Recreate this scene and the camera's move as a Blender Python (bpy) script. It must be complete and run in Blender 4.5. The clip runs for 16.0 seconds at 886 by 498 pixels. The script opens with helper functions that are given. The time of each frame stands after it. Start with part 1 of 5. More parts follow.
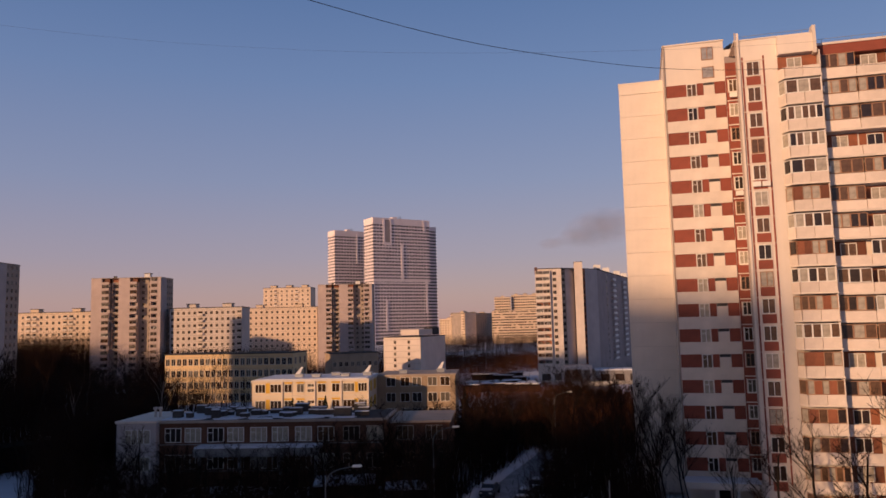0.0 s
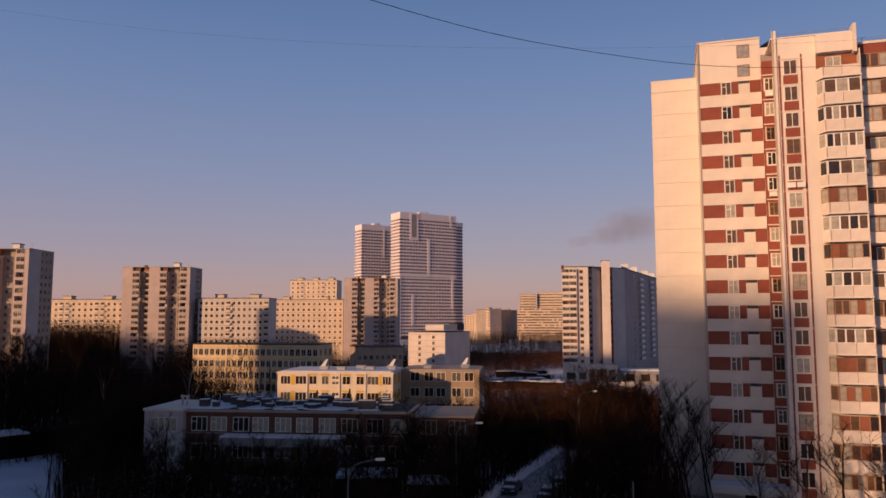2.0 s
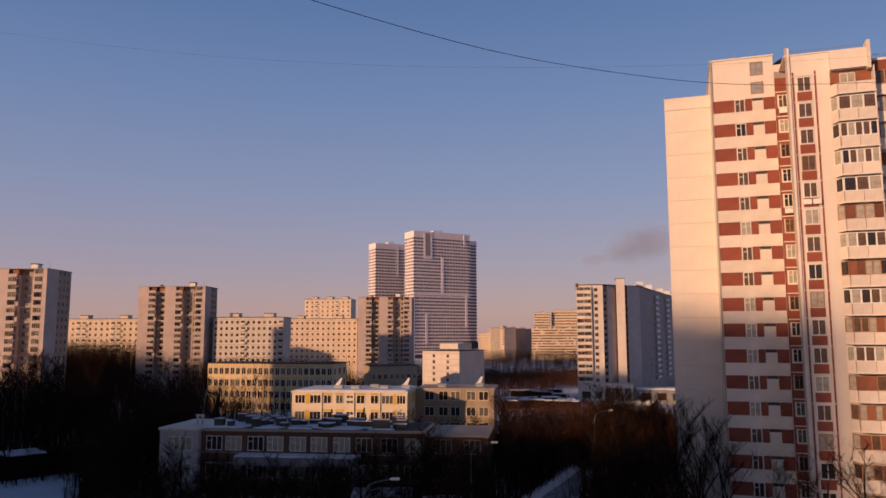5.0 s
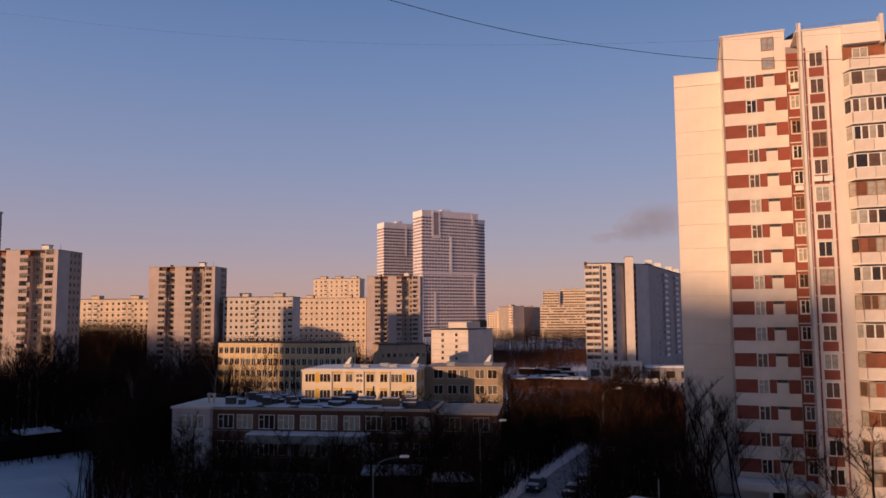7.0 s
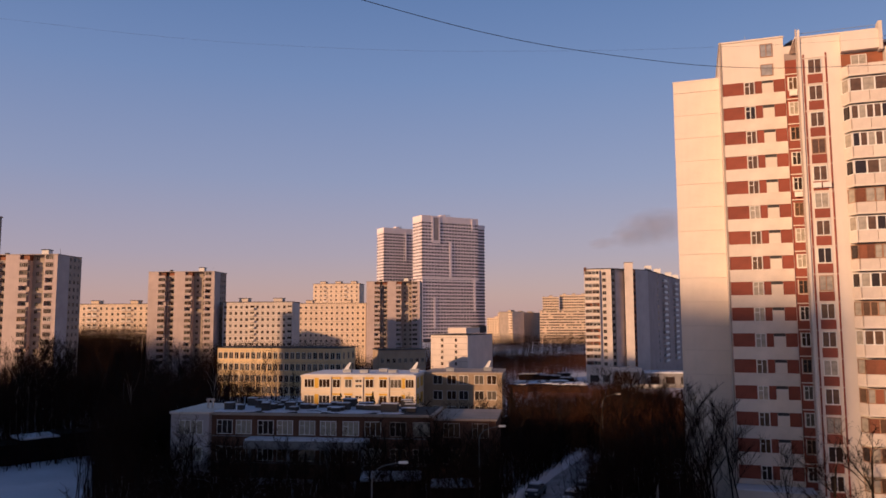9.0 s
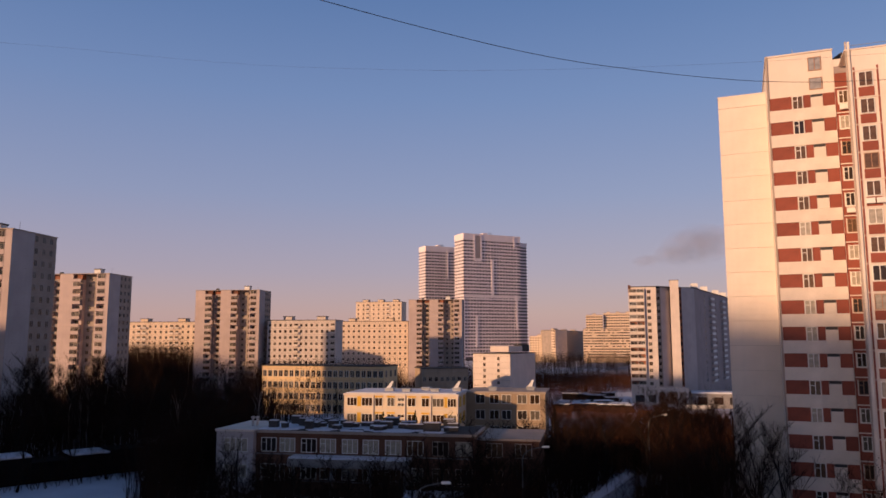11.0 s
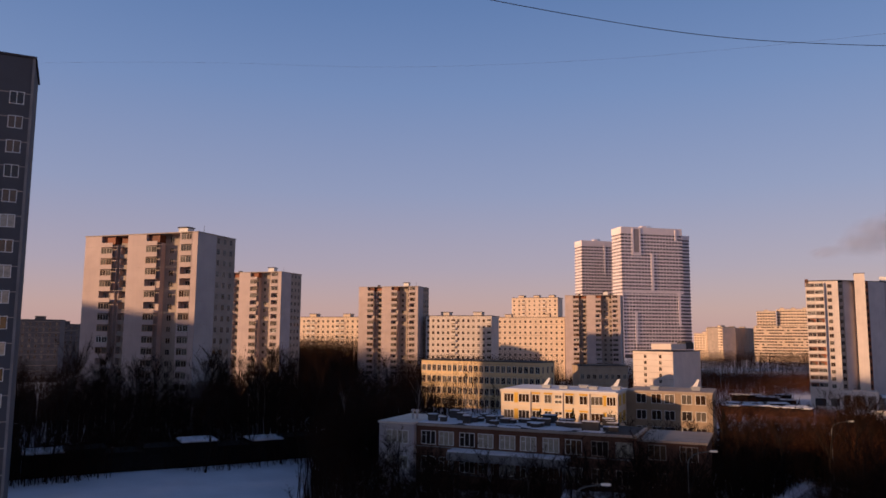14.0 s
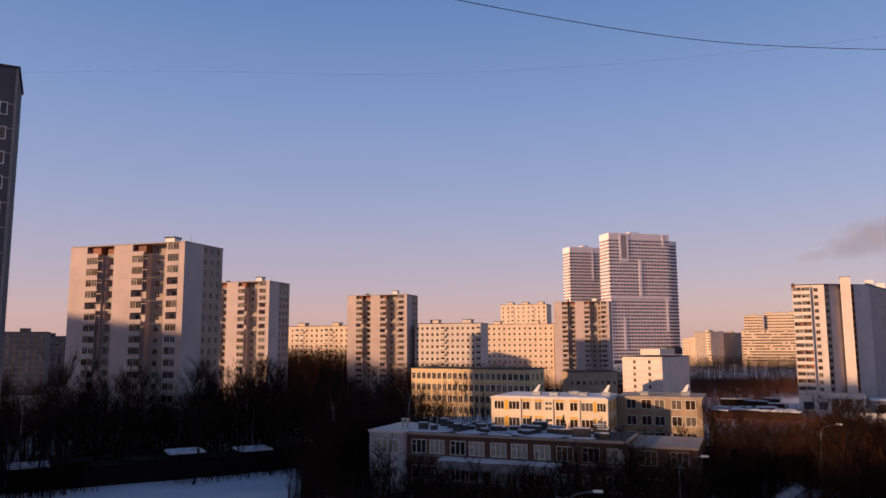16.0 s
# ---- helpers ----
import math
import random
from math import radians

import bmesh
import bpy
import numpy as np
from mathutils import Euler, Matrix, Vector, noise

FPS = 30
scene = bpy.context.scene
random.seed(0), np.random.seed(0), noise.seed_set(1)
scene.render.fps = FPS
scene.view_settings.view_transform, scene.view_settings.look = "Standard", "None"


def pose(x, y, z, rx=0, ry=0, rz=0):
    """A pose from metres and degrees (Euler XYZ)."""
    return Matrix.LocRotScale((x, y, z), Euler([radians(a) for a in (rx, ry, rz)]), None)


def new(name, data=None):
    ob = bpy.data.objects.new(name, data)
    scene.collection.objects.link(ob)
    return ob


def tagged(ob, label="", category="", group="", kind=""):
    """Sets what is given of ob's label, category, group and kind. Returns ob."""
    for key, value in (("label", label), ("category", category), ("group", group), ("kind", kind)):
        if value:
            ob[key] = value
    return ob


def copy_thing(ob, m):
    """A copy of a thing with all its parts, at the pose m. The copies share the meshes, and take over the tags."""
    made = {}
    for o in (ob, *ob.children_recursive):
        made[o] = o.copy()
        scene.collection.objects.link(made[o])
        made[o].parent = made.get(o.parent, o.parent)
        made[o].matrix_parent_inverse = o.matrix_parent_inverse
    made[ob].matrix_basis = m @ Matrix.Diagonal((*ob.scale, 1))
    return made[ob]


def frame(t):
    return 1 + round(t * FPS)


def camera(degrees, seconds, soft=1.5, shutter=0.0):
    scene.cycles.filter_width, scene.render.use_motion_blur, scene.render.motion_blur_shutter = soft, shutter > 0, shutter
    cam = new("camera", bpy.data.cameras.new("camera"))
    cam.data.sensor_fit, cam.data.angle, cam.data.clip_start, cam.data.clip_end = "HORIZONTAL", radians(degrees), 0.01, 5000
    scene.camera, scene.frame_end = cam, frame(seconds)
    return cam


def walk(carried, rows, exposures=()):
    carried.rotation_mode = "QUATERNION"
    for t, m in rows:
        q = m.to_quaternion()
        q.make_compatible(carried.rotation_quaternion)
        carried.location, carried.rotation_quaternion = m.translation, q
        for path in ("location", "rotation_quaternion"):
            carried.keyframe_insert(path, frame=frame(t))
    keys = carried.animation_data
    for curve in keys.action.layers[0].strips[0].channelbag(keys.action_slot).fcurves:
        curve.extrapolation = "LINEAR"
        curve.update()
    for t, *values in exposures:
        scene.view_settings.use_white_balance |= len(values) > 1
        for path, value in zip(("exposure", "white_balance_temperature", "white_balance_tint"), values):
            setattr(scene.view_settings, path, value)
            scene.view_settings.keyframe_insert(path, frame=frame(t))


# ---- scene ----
FOV = 62.2
cam = camera(FOV, 16.0, soft=1.6)
# seconds, x, y, z, yaw, pitch, roll: a hand-held camera on a balcony, about 21 m up
ROWS = [
    (0.0, 0.052, -0.335, 21.399, 0.090, 5.742, 1.356),
    (0.5, 0.026, -0.326, 21.396, 1.390, 6.027, 0.684),
    (1.0, 0.005, -0.269, 21.386, 2.570, 6.557, 0.104),
    (1.5, -0.012, -0.198, 21.380, 1.966, 6.561, -0.239),
    (2.0, -0.018, -0.153, 21.383, 2.023, 5.434, -0.015),
    (2.5, -0.080, -0.003, 21.385, 2.337, 6.286, -0.112),
    (3.0, -0.052, -0.032, 21.377, 2.565, 6.392, -0.122),
    (3.5, -0.047, -0.108, 21.373, 2.572, 7.125, -0.209),
    (4.0, -0.053, -0.205, 21.369, 2.680, 7.305, -0.170),
    (6.5, -0.014, -0.298, 21.386, 3.725, 5.511, 0.352),
    (7.0, -0.028, -0.301, 21.393, 3.788, 5.247, 0.315),
    (7.5, -0.023, -0.275, 21.402, 3.313, 5.599, 0.146),
    (8.0, -0.024, -0.279, 21.405, 3.545, 5.710, 0.134),
    (10.3, 0.072, -0.418, 21.493, 4.441, 5.006, 0.755),
    (10.5, 0.070, -0.416, 21.499, 5.683, 4.191, 0.918),
    (11.0, 0.009, -0.288, 21.510, 7.025, 7.066, 0.089),
    (11.5, -0.022, -0.192, 21.530, 8.314, 7.359, 0.240),
    (12.0, 0.011, -0.112, 21.550, 8.433, 7.882, 0.028),
    (12.5, 0.049, -0.058, 21.567, 8.685, 7.710, -0.019),
    (13.0, 0.062, 0.002, 21.589, 9.120, 6.860, -0.029),
    (13.5, 0.078, 0.034, 21.603, 9.945, 7.667, -0.507),
    (13.7, 0.051, 0.094, 21.603, 13.450, 7.250, -0.600),
    (13.9, 0.024, 0.154, 21.603, 17.300, 6.750, -0.550),
    (14.0, 0.010, 0.184, 21.603, 19.094, 6.697, -0.424),
    (14.5, -0.053, 0.280, 21.605, 18.796, 6.384, 0.562),
    (15.0, -0.098, 0.361, 21.604, 18.786, 7.068, -0.039),
    (15.5, -0.128, 0.392, 21.603, 18.867, 6.640, 0.271),
    (16.0, -0.141, 0.399, 21.601, 18.257, 7.299, 0.220),
]
walk(cam, [(t, pose(x, y, z, 90 + p, r, w)) for t, x, y, z, w, p, r in ROWS],
     exposures=[(0, 0.0), (4, 0.02), (7, 0.10), (10.5, 0.2), (13.5, 0.15), (14.0, 0.22), (14.5, 0.43), (16, 0.46)])

# ---------------------------------------------------------------- light
SUN_AWAY = Vector((0.766, 0.643))        # the way the low sun's light travels over the ground
SUN_ELEV = radians(10.0)
sun_data = bpy.data.lights.new("sun", "SUN")
sun_data.energy, sun_data.angle, sun_data.color = 4.7, radians(1.2), (1.0, 0.60, 0.34)
sun = new("sun", sun_data)
sun.rotation_mode = "QUATERNION"
sun.rotation_quaternion = Vector((SUN_AWAY.x * math.cos(SUN_ELEV), SUN_AWAY.y * math.cos(SUN_ELEV), -math.sin(SUN_ELEV))).to_track_quat("-Z", "Y")

world = bpy.data.worlds.new("winter_evening")
scene.world = world
world.use_nodes = True
wn, wl = world.node_tree.nodes, world.node_tree.links
wn.clear()
out = wn.new("ShaderNodeOutputWorld")
sky = wn.new("ShaderNodeTexSky")
sky.sky_type, sky.sun_disc, sky.sun_elevation, sky.sun_rotation = "NISHITA", False, SUN_ELEV, math.atan2(-0.766, -0.643)
sky_bg = wn.new("ShaderNodeBackground")
sky_bg.inputs["Strength"].default_value = 0.02
wl.new(sky.outputs[0], sky_bg.inputs["Color"])
co = wn.new("ShaderNodeTexCoord")
sep = wn.new("ShaderNodeSeparateXYZ")
wl.new(co.outputs["Generated"], sep.inputs[0])
ramp = wn.new("ShaderNodeValToRGB")
SKY = [(0.0, (0.44, 0.268, 0.270)), (0.035, (0.425, 0.275, 0.290)), (0.09, (0.33, 0.266, 0.355)), (0.19, (0.225, 0.250, 0.405)),
       (0.32, (0.140, 0.208, 0.400)), (0.44, (0.085, 0.156, 0.345)), (0.62, (0.035, 0.068, 0.17)), (1.0, (0.02, 0.042, 0.115))]
while len(ramp.color_ramp.elements) < len(SKY):
    ramp.color_ramp.elements.new(0.5)
for e, (p, c) in zip(ramp.color_ramp.elements, SKY):
    e.position, e.color = p, (*c, 1)
wl.new(sep.outputs["Z"], ramp.inputs[0])
dusk_bg = wn.new("ShaderNodeBackground")
dusk_bg.inputs["Strength"].default_value = 0.9
wl.new(ramp.outputs[0], dusk_bg.inputs["Color"])
add = wn.new("ShaderNodeAddShader")
wl.new(sky_bg.outputs[0], add.inputs[0])
wl.new(dusk_bg.outputs[0], add.inputs[1])
wl.new(add.outputs[0], out.inputs[0])


# ---------------------------------------------------------------- materials
def material(name, color, rough=0.8, spread=0.12, scale=0.6, fine=14.0, bump=0.15, metal=0.0, vary=0.0, streak=0.0):
    """A surface with variation at two scales, a light relief, an object-by-object shift and, on walls, rain streaks."""
    m = bpy.data.materials.new(name)
    m.use_nodes = True
    n, l = m.node_tree.nodes, m.node_tree.links
    b = n["Principled BSDF"]
    b.inputs["Roughness"].default_value, b.inputs["Metallic"].default_value = rough, metal
    tc = n.new("ShaderNodeTexCoord")
    big, small = n.new("ShaderNodeTexNoise"), n.new("ShaderNodeTexNoise")
    big.inputs["Scale"].default_value, small.inputs["Scale"].default_value = scale, fine
    big.inputs["Detail"].default_value = 5
    for t in (big, small):
        l.new(tc.outputs["Object"], t.inputs["Vector"])
    mul = n.new("ShaderNodeMath")
    mul.operation = "MULTIPLY_ADD"
    mul.inputs[1].default_value, mul.inputs[2].default_value = 0.35, -0.17
    l.new(small.outputs["Fac"], mul.inputs[0])
    sm = n.new("ShaderNodeMath")
    l.new(big.outputs["Fac"], sm.inputs[0])
    l.new(mul.outputs[0], sm.inputs[1])
    last = sm.outputs[0]
    if streak:
        mp = n.new("ShaderNodeMapping")
        mp.inputs["Scale"].default_value = (1.6, 1.6, 0.07)
        l.new(tc.outputs["Object"], mp.inputs["Vector"])
        st = n.new("ShaderNodeTexNoise")
        st.inputs["Scale"].default_value = 1.0
        l.new(mp.outputs[0], st.inputs["Vector"])
        ms = n.new("ShaderNodeMath")
        ms.operation = "MULTIPLY_ADD"
        ms.inputs[1].default_value, ms.inputs[2].default_value = streak, -0.5 * streak
        l.new(st.outputs["Fac"], ms.inputs[0])
        s2 = n.new("ShaderNodeMath")
        l.new(last, s2.inputs[0])
        l.new(ms.outputs[0], s2.inputs[1])
        last = s2.outputs[0]
    if vary:
        oi = n.new("ShaderNodeObjectInfo")
        mv = n.new("ShaderNodeMath")
        mv.operation = "MULTIPLY_ADD"
        mv.inputs[1].default_value, mv.inputs[2].default_value = vary, -0.5 * vary
        l.new(oi.outputs["Random"], mv.inputs[0])
        s3 = n.new("ShaderNodeMath")
        l.new(last, s3.inputs[0])
        l.new(mv.outputs[0], s3.inputs[1])
        last = s3.outputs[0]
    cr = n.new("ShaderNodeValToRGB")
    cr.color_ramp.elements[0].position, cr.color_ramp.elements[1].position = 0.2, 0.8
    cr.color_ramp.elements[0].color = (*[c * (1 - 1.6 * spread) for c in color], 1)
    cr.color_ramp.elements[1].color = (*[min(0.9, c * (1 + 1.2 * spread)) for c in color], 1)
    l.new(last, cr.inputs[0])
    l.new(cr.outputs[0], b.inputs["Base Color"])
    if bump:
        bp = n.new("ShaderNodeBump")
        bp.inputs["Strength"].default_value, bp.inputs["Distance"].default_value = bump, 0.03
        l.new(small.outputs["Fac"], bp.inputs["Height"])
        l.new(bp.outputs[0], b.inputs["Normal"])
    return m


def glass_material(name, dark, curtain, share, rough=0.08):
    """Window glass over a dark room; by chance a pane has a pale or a brown curtain close behind it."""
    m = bpy.data.materials.new(name)
    m.use_nodes = True
    n, l = m.node_tree.nodes, m.node_tree.links
    b = n["Principled BSDF"]
    b.inputs["Roughness"].default_value = rough
    oi = n.new("ShaderNodeObjectInfo")
    cr = n.new("ShaderNodeValToRGB")
    cr.color_ramp.interpolation = "CONSTANT"
    cr.color_ramp.elements[0].color = (*dark, 1)
    cr.color_ramp.elements[1].position, cr.color_ramp.elements[1].color = 1 - share, (*curtain, 1)
    e = cr.color_ramp.elements.new((1 - share) * 0.5)
    e.color = (0.5 * curtain[0] * 0.62, 0.5 * curtain[1] * 0.40, 0.5 * curtain[2] * 0.28, 1)
    l.new(oi.outputs["Random"], cr.inputs[0])
    tc, ns = n.new("ShaderNodeTexCoord"), n.new("ShaderNodeTexNoise")
    ns.inputs["Scale"].default_value = 2.3
    l.new(tc.outputs["Object"], ns.inputs["Vector"])
    mx = n.new("ShaderNodeMix")
    mx.data_type, mx.blend_type = "RGBA", "MULTIPLY"
    mx.inputs["Factor"].default_value = 0.7
    l.new(cr.outputs[0], mx.inputs[6])
    l.new(ns.outputs["Fac"], mx.inputs[7])
    l.new(mx.outputs[2], b.inputs["Base Color"])
    return m


def smoke_material():
    """Thin grey-brown smoke, dense in the middle and ragged towards its rim."""
    m = bpy.data.materials.new("smoke")
    m.use_nodes = True
    n, l = m.node_tree.nodes, m.node_tree.links
    b = n["Principled BSDF"]
    b.inputs["Base Color"].default_value = (0.26, 0.22, 0.22, 1)
    b.inputs["Roughness"].default_value = 1.0
    b.inputs["Specular IOR Level"].default_value = 0.0
    tc, mp, gr, ns, mul = (n.new("ShaderNode" + k) for k in ("TexCoord", "Mapping", "TexGradient", "TexNoise", "Math"))
    gr.gradient_type = "SPHERICAL"
    mp.inputs["Scale"].default_value = (1.0, 0.0, 1.0)
    l.new(tc.outputs["Object"], mp.inputs["Vector"])
    l.new(mp.outputs[0], gr.inputs["Vector"])
    ns.inputs["Scale"].default_value, ns.inputs["Detail"].default_value = 2.2, 4
    l.new(tc.outputs["Object"], ns.inputs["Vector"])
    mul.operation = "MULTIPLY"
    l.new(gr.outputs["Fac"], mul.inputs[0])
    l.new(ns.outputs["Fac"], mul.inputs[1])
    cr = n.new("ShaderNodeValToRGB")
    cr.color_ramp.elements[0].position, cr.color_ramp.elements[0].color = 0.05, (0, 0, 0, 1)
    cr.color_ramp.elements[1].position, cr.color_ramp.elements[1].color = 0.45, (0.15, 0.15, 0.15, 1)
    l.new(mul.outputs[0], cr.inputs[0])
    l.new(cr.outputs[0], b.inputs["Alpha"])
    return m


M = {
    "snow": material("snow", (0.60, 0.61, 0.66), 0.7, 0.10, 0.15, 3.0, 0.4),
    "cream_panel": material("cream_panel", (0.66, 0.57, 0.49), 0.85, 0.07, 0.25, 9, 0.15, streak=0.25),
    "cream_trim": material("cream_trim", (0.64, 0.55, 0.47), 0.85, 0.09, 0.5, 9, 0.15, vary=0.25),
    "red_panel": material("red_panel", (0.23, 0.055, 0.032), 0.8, 0.16, 0.7, 12, 0.2, vary=0.3),
    "rust_brown": material("rust_brown", (0.20, 0.065, 0.030), 0.75, 0.25, 0.9, 8, 0.2, vary=0.8),
    "joint": material("joint", (0.40, 0.33, 0.28), 0.9, 0.2, 1.0, 8, 0.1),
    "white_frame": material("white_frame", (0.70, 0.66, 0.60), 0.6, 0.06, 1.0, 10, 0.05, vary=0.3),
    "wood_frame": material("wood_frame", (0.30, 0.16, 0.09), 0.6, 0.2, 1.2, 10, 0.1, vary=0.5),
    "balcony_screen": material("balcony_screen", (0.63, 0.53, 0.45), 0.85, 0.10, 0.7, 8, 0.15, vary=0.4),
    "glass": glass_material("glass", (0.045, 0.030, 0.024), (0.52, 0.45, 0.36), 0.45),
    # brown lightened to include the haze over distant windows
    "dark_glass": glass_material("dark_glass", (0.052, 0.042, 0.038), (0.18, 0.15, 0.12), 0.3),
    "pale_glass": glass_material("pale_glass", (0.30, 0.30, 0.31), (0.42, 0.40, 0.40), 0.5),
    "smoke": smoke_material(),
    "sand_window": material("sand_window", (0.42, 0.33, 0.27), 0.7, 0.15, 0.6, 6, 0.05, vary=0.4),
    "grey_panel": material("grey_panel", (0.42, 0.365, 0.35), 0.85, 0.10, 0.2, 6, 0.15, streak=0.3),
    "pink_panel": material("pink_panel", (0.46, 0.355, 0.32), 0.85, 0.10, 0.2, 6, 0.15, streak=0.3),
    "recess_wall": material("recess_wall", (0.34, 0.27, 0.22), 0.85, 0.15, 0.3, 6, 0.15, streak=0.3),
    "sand_panel": material("sand_panel", (0.66, 0.50, 0.37), 0.85, 0.10, 0.2, 6, 0.15, streak=0.3),
    "white_panel": material("white_panel", (0.68, 0.64, 0.60), 0.8, 0.07, 0.15, 5, 0.1, streak=0.2),
    "band_glass": material("band_glass", (0.075, 0.060, 0.066), 0.35, 0.25, 0.4, 3, 0.0),
    "brick_brown": material("brick_brown", (0.125, 0.062, 0.041), 0.9, 0.2, 0.4, 16, 0.3, streak=0.2),
    "school_wall": material("school_wall", (0.66, 0.53, 0.38), 0.85, 0.08, 0.3, 8, 0.15, streak=0.2),
    "yellow_panel": material("yellow_panel", (0.62, 0.36, 0.045), 0.8, 0.10, 0.6, 8, 0.1, vary=0.2),
    # slate kept near black to carry the shade on its houses
    "shaded_slate": material("shaded_slate", (0.075, 0.073, 0.080), 0.85, 0.12, 0.3, 6, 0.15, streak=0.2),
    # on the slab house flank this darker tone carries the shade
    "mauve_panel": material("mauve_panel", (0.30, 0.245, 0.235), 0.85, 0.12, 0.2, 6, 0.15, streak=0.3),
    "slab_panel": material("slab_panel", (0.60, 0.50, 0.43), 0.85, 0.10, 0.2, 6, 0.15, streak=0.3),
    "ochre_wall": material("ochre_wall", (0.60, 0.42, 0.22), 0.85, 0.10, 0.3, 6, 0.15, streak=0.25),
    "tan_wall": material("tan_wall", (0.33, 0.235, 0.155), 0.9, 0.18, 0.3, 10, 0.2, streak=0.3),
    "trodden_snow": material("trodden_snow", (0.27, 0.265, 0.28), 0.75, 0.30, 0.5, 5.0, 0.5),
    "tower_white": material("tower_white", (0.73, 0.62, 0.61), 0.7, 0.05, 0.1, 3, 0.05),
    "plinth": material("plinth", (0.22, 0.20, 0.19), 0.9, 0.2, 0.4, 6, 0.2),
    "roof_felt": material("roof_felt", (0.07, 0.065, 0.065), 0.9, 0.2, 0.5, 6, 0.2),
    "metal": material("metal", (0.35, 0.35, 0.36), 0.45, 0.15, 1.0, 8, 0.05, metal=0.7),
    "lamp_metal": material("lamp_metal", (0.10, 0.10, 0.10), 0.5, 0.1, 1.0, 8, 0.05, metal=0.4),
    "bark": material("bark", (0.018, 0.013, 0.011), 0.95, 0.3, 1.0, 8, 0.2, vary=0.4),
    # twigs come near black for shade and reddish for low sun
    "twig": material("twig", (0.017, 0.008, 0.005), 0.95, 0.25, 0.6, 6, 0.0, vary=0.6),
    "sunlit_twig": material("sunlit_twig", (0.085, 0.034, 0.017), 0.95, 0.3, 0.25, 6, 0.0),
    "birch_bark": material("birch_bark", (0.24, 0.19, 0.16), 0.9, 0.35, 1.4, 5, 0.2),
    "needles": material("needles", (0.025, 0.032, 0.020), 0.9, 0.3, 1.5, 8, 0.0),
    "asphalt": material("asphalt", (0.055, 0.055, 0.06), 0.85, 0.35, 0.12, 4, 0.2),
    "car_dark": material("car_dark", (0.03, 0.03, 0.035), 0.3, 0.1, 1.0, 6, 0.0, vary=1.0),
    "tyre": material("tyre", (0.02, 0.02, 0.02), 0.9, 0.1, 2.0, 8, 0.1),
    "cable": material("cable", (0.02, 0.02, 0.022), 0.7, 0.1, 2.0, 8, 0.0),
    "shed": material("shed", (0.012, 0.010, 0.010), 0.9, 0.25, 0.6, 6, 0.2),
    "sign_orange": material("sign_orange", (0.55, 0.25, 0.05), 0.6, 0.1, 1.0, 6, 0.0),
}

# dull, porous surfaces with hardly any sheen
for key in ("bark", "twig", "sunlit_twig", "needles", "shed", "brick_brown", "roof_felt"):
    for node in M[key].node_tree.nodes:
        if node.type == "BSDF_PRINCIPLED":
            node.inputs["Specular IOR Level"].default_value = 0.08


# ---------------------------------------------------------------- mesh helpers
def box(bm, x0, x1, y0, y1, z0, z1, slot=0):
    vs = [bm.verts.new((x, y, z)) for z in (z0, z1) for x, y in ((x0, y0), (x1, y0), (x1, y1), (x0, y1))]
    for q in ((3, 2, 1, 0), (4, 5, 6, 7), (0, 1, 5, 4), (1, 2, 6, 5), (2, 3, 7, 6), (3, 0, 4, 7)):
        f = bm.faces.new([vs[i] for i in q])
        f.material_index = slot
    return vs


def mesh_of(name, bm, *mats):
    me = bpy.data.meshes.new(name)
    bm.to_mesh(me)
    bm.free()
    for m in mats:
        me.materials.append(m)
    return me


def boxes(*items):
    bm = bmesh.new()
    for it in items:
        box(bm, *it)
    return bm


def part(name, bm, mat, parent=None, label="", at=None):
    """Links a bmesh (or a shared mesh) as one object under a thing or a part."""
    me = bm if isinstance(bm, bpy.types.Mesh) else mesh_of(name, bm, mat)
    ob = new(name, me)
    if parent:
        ob.parent = parent
    if at is not None:
        ob.matrix_basis = at
    return tagged(ob, label)


def thing(name, m, label, category, group="", kind=""):
    ob = new(name)
    ob.matrix_basis = m
    return tagged(ob, label, category, group, kind)


def tube(bm, points, radii, sides=6, slot=0, cap=False):
    """A tapering tube along points."""
    rings = []
    for i, p in enumerate(points):
        a, b = points[max(i - 1, 0)], points[min(i + 1, len(points) - 1)]
        d = (b - a).normalized()
        u = d.orthogonal().normalized()
        w = d.cross(u)
        rings.append([bm.verts.new(p + (u * math.cos(2 * math.pi * k / sides) + w * math.sin(2 * math.pi * k / sides)) * radii[i]) for k in range(sides)])
    for r, q in zip(rings, rings[1:]):
        for k in range(sides):
            bm.faces.new((r[k], r[(k + 1) % sides], q[(k + 1) % sides], q[k])).material_index = slot
    if cap:
        bm.faces.new(rings[-1]).material_index = slot
        bm.faces.new(rings[0][::-1]).material_index = slot


WINDOWS = {}


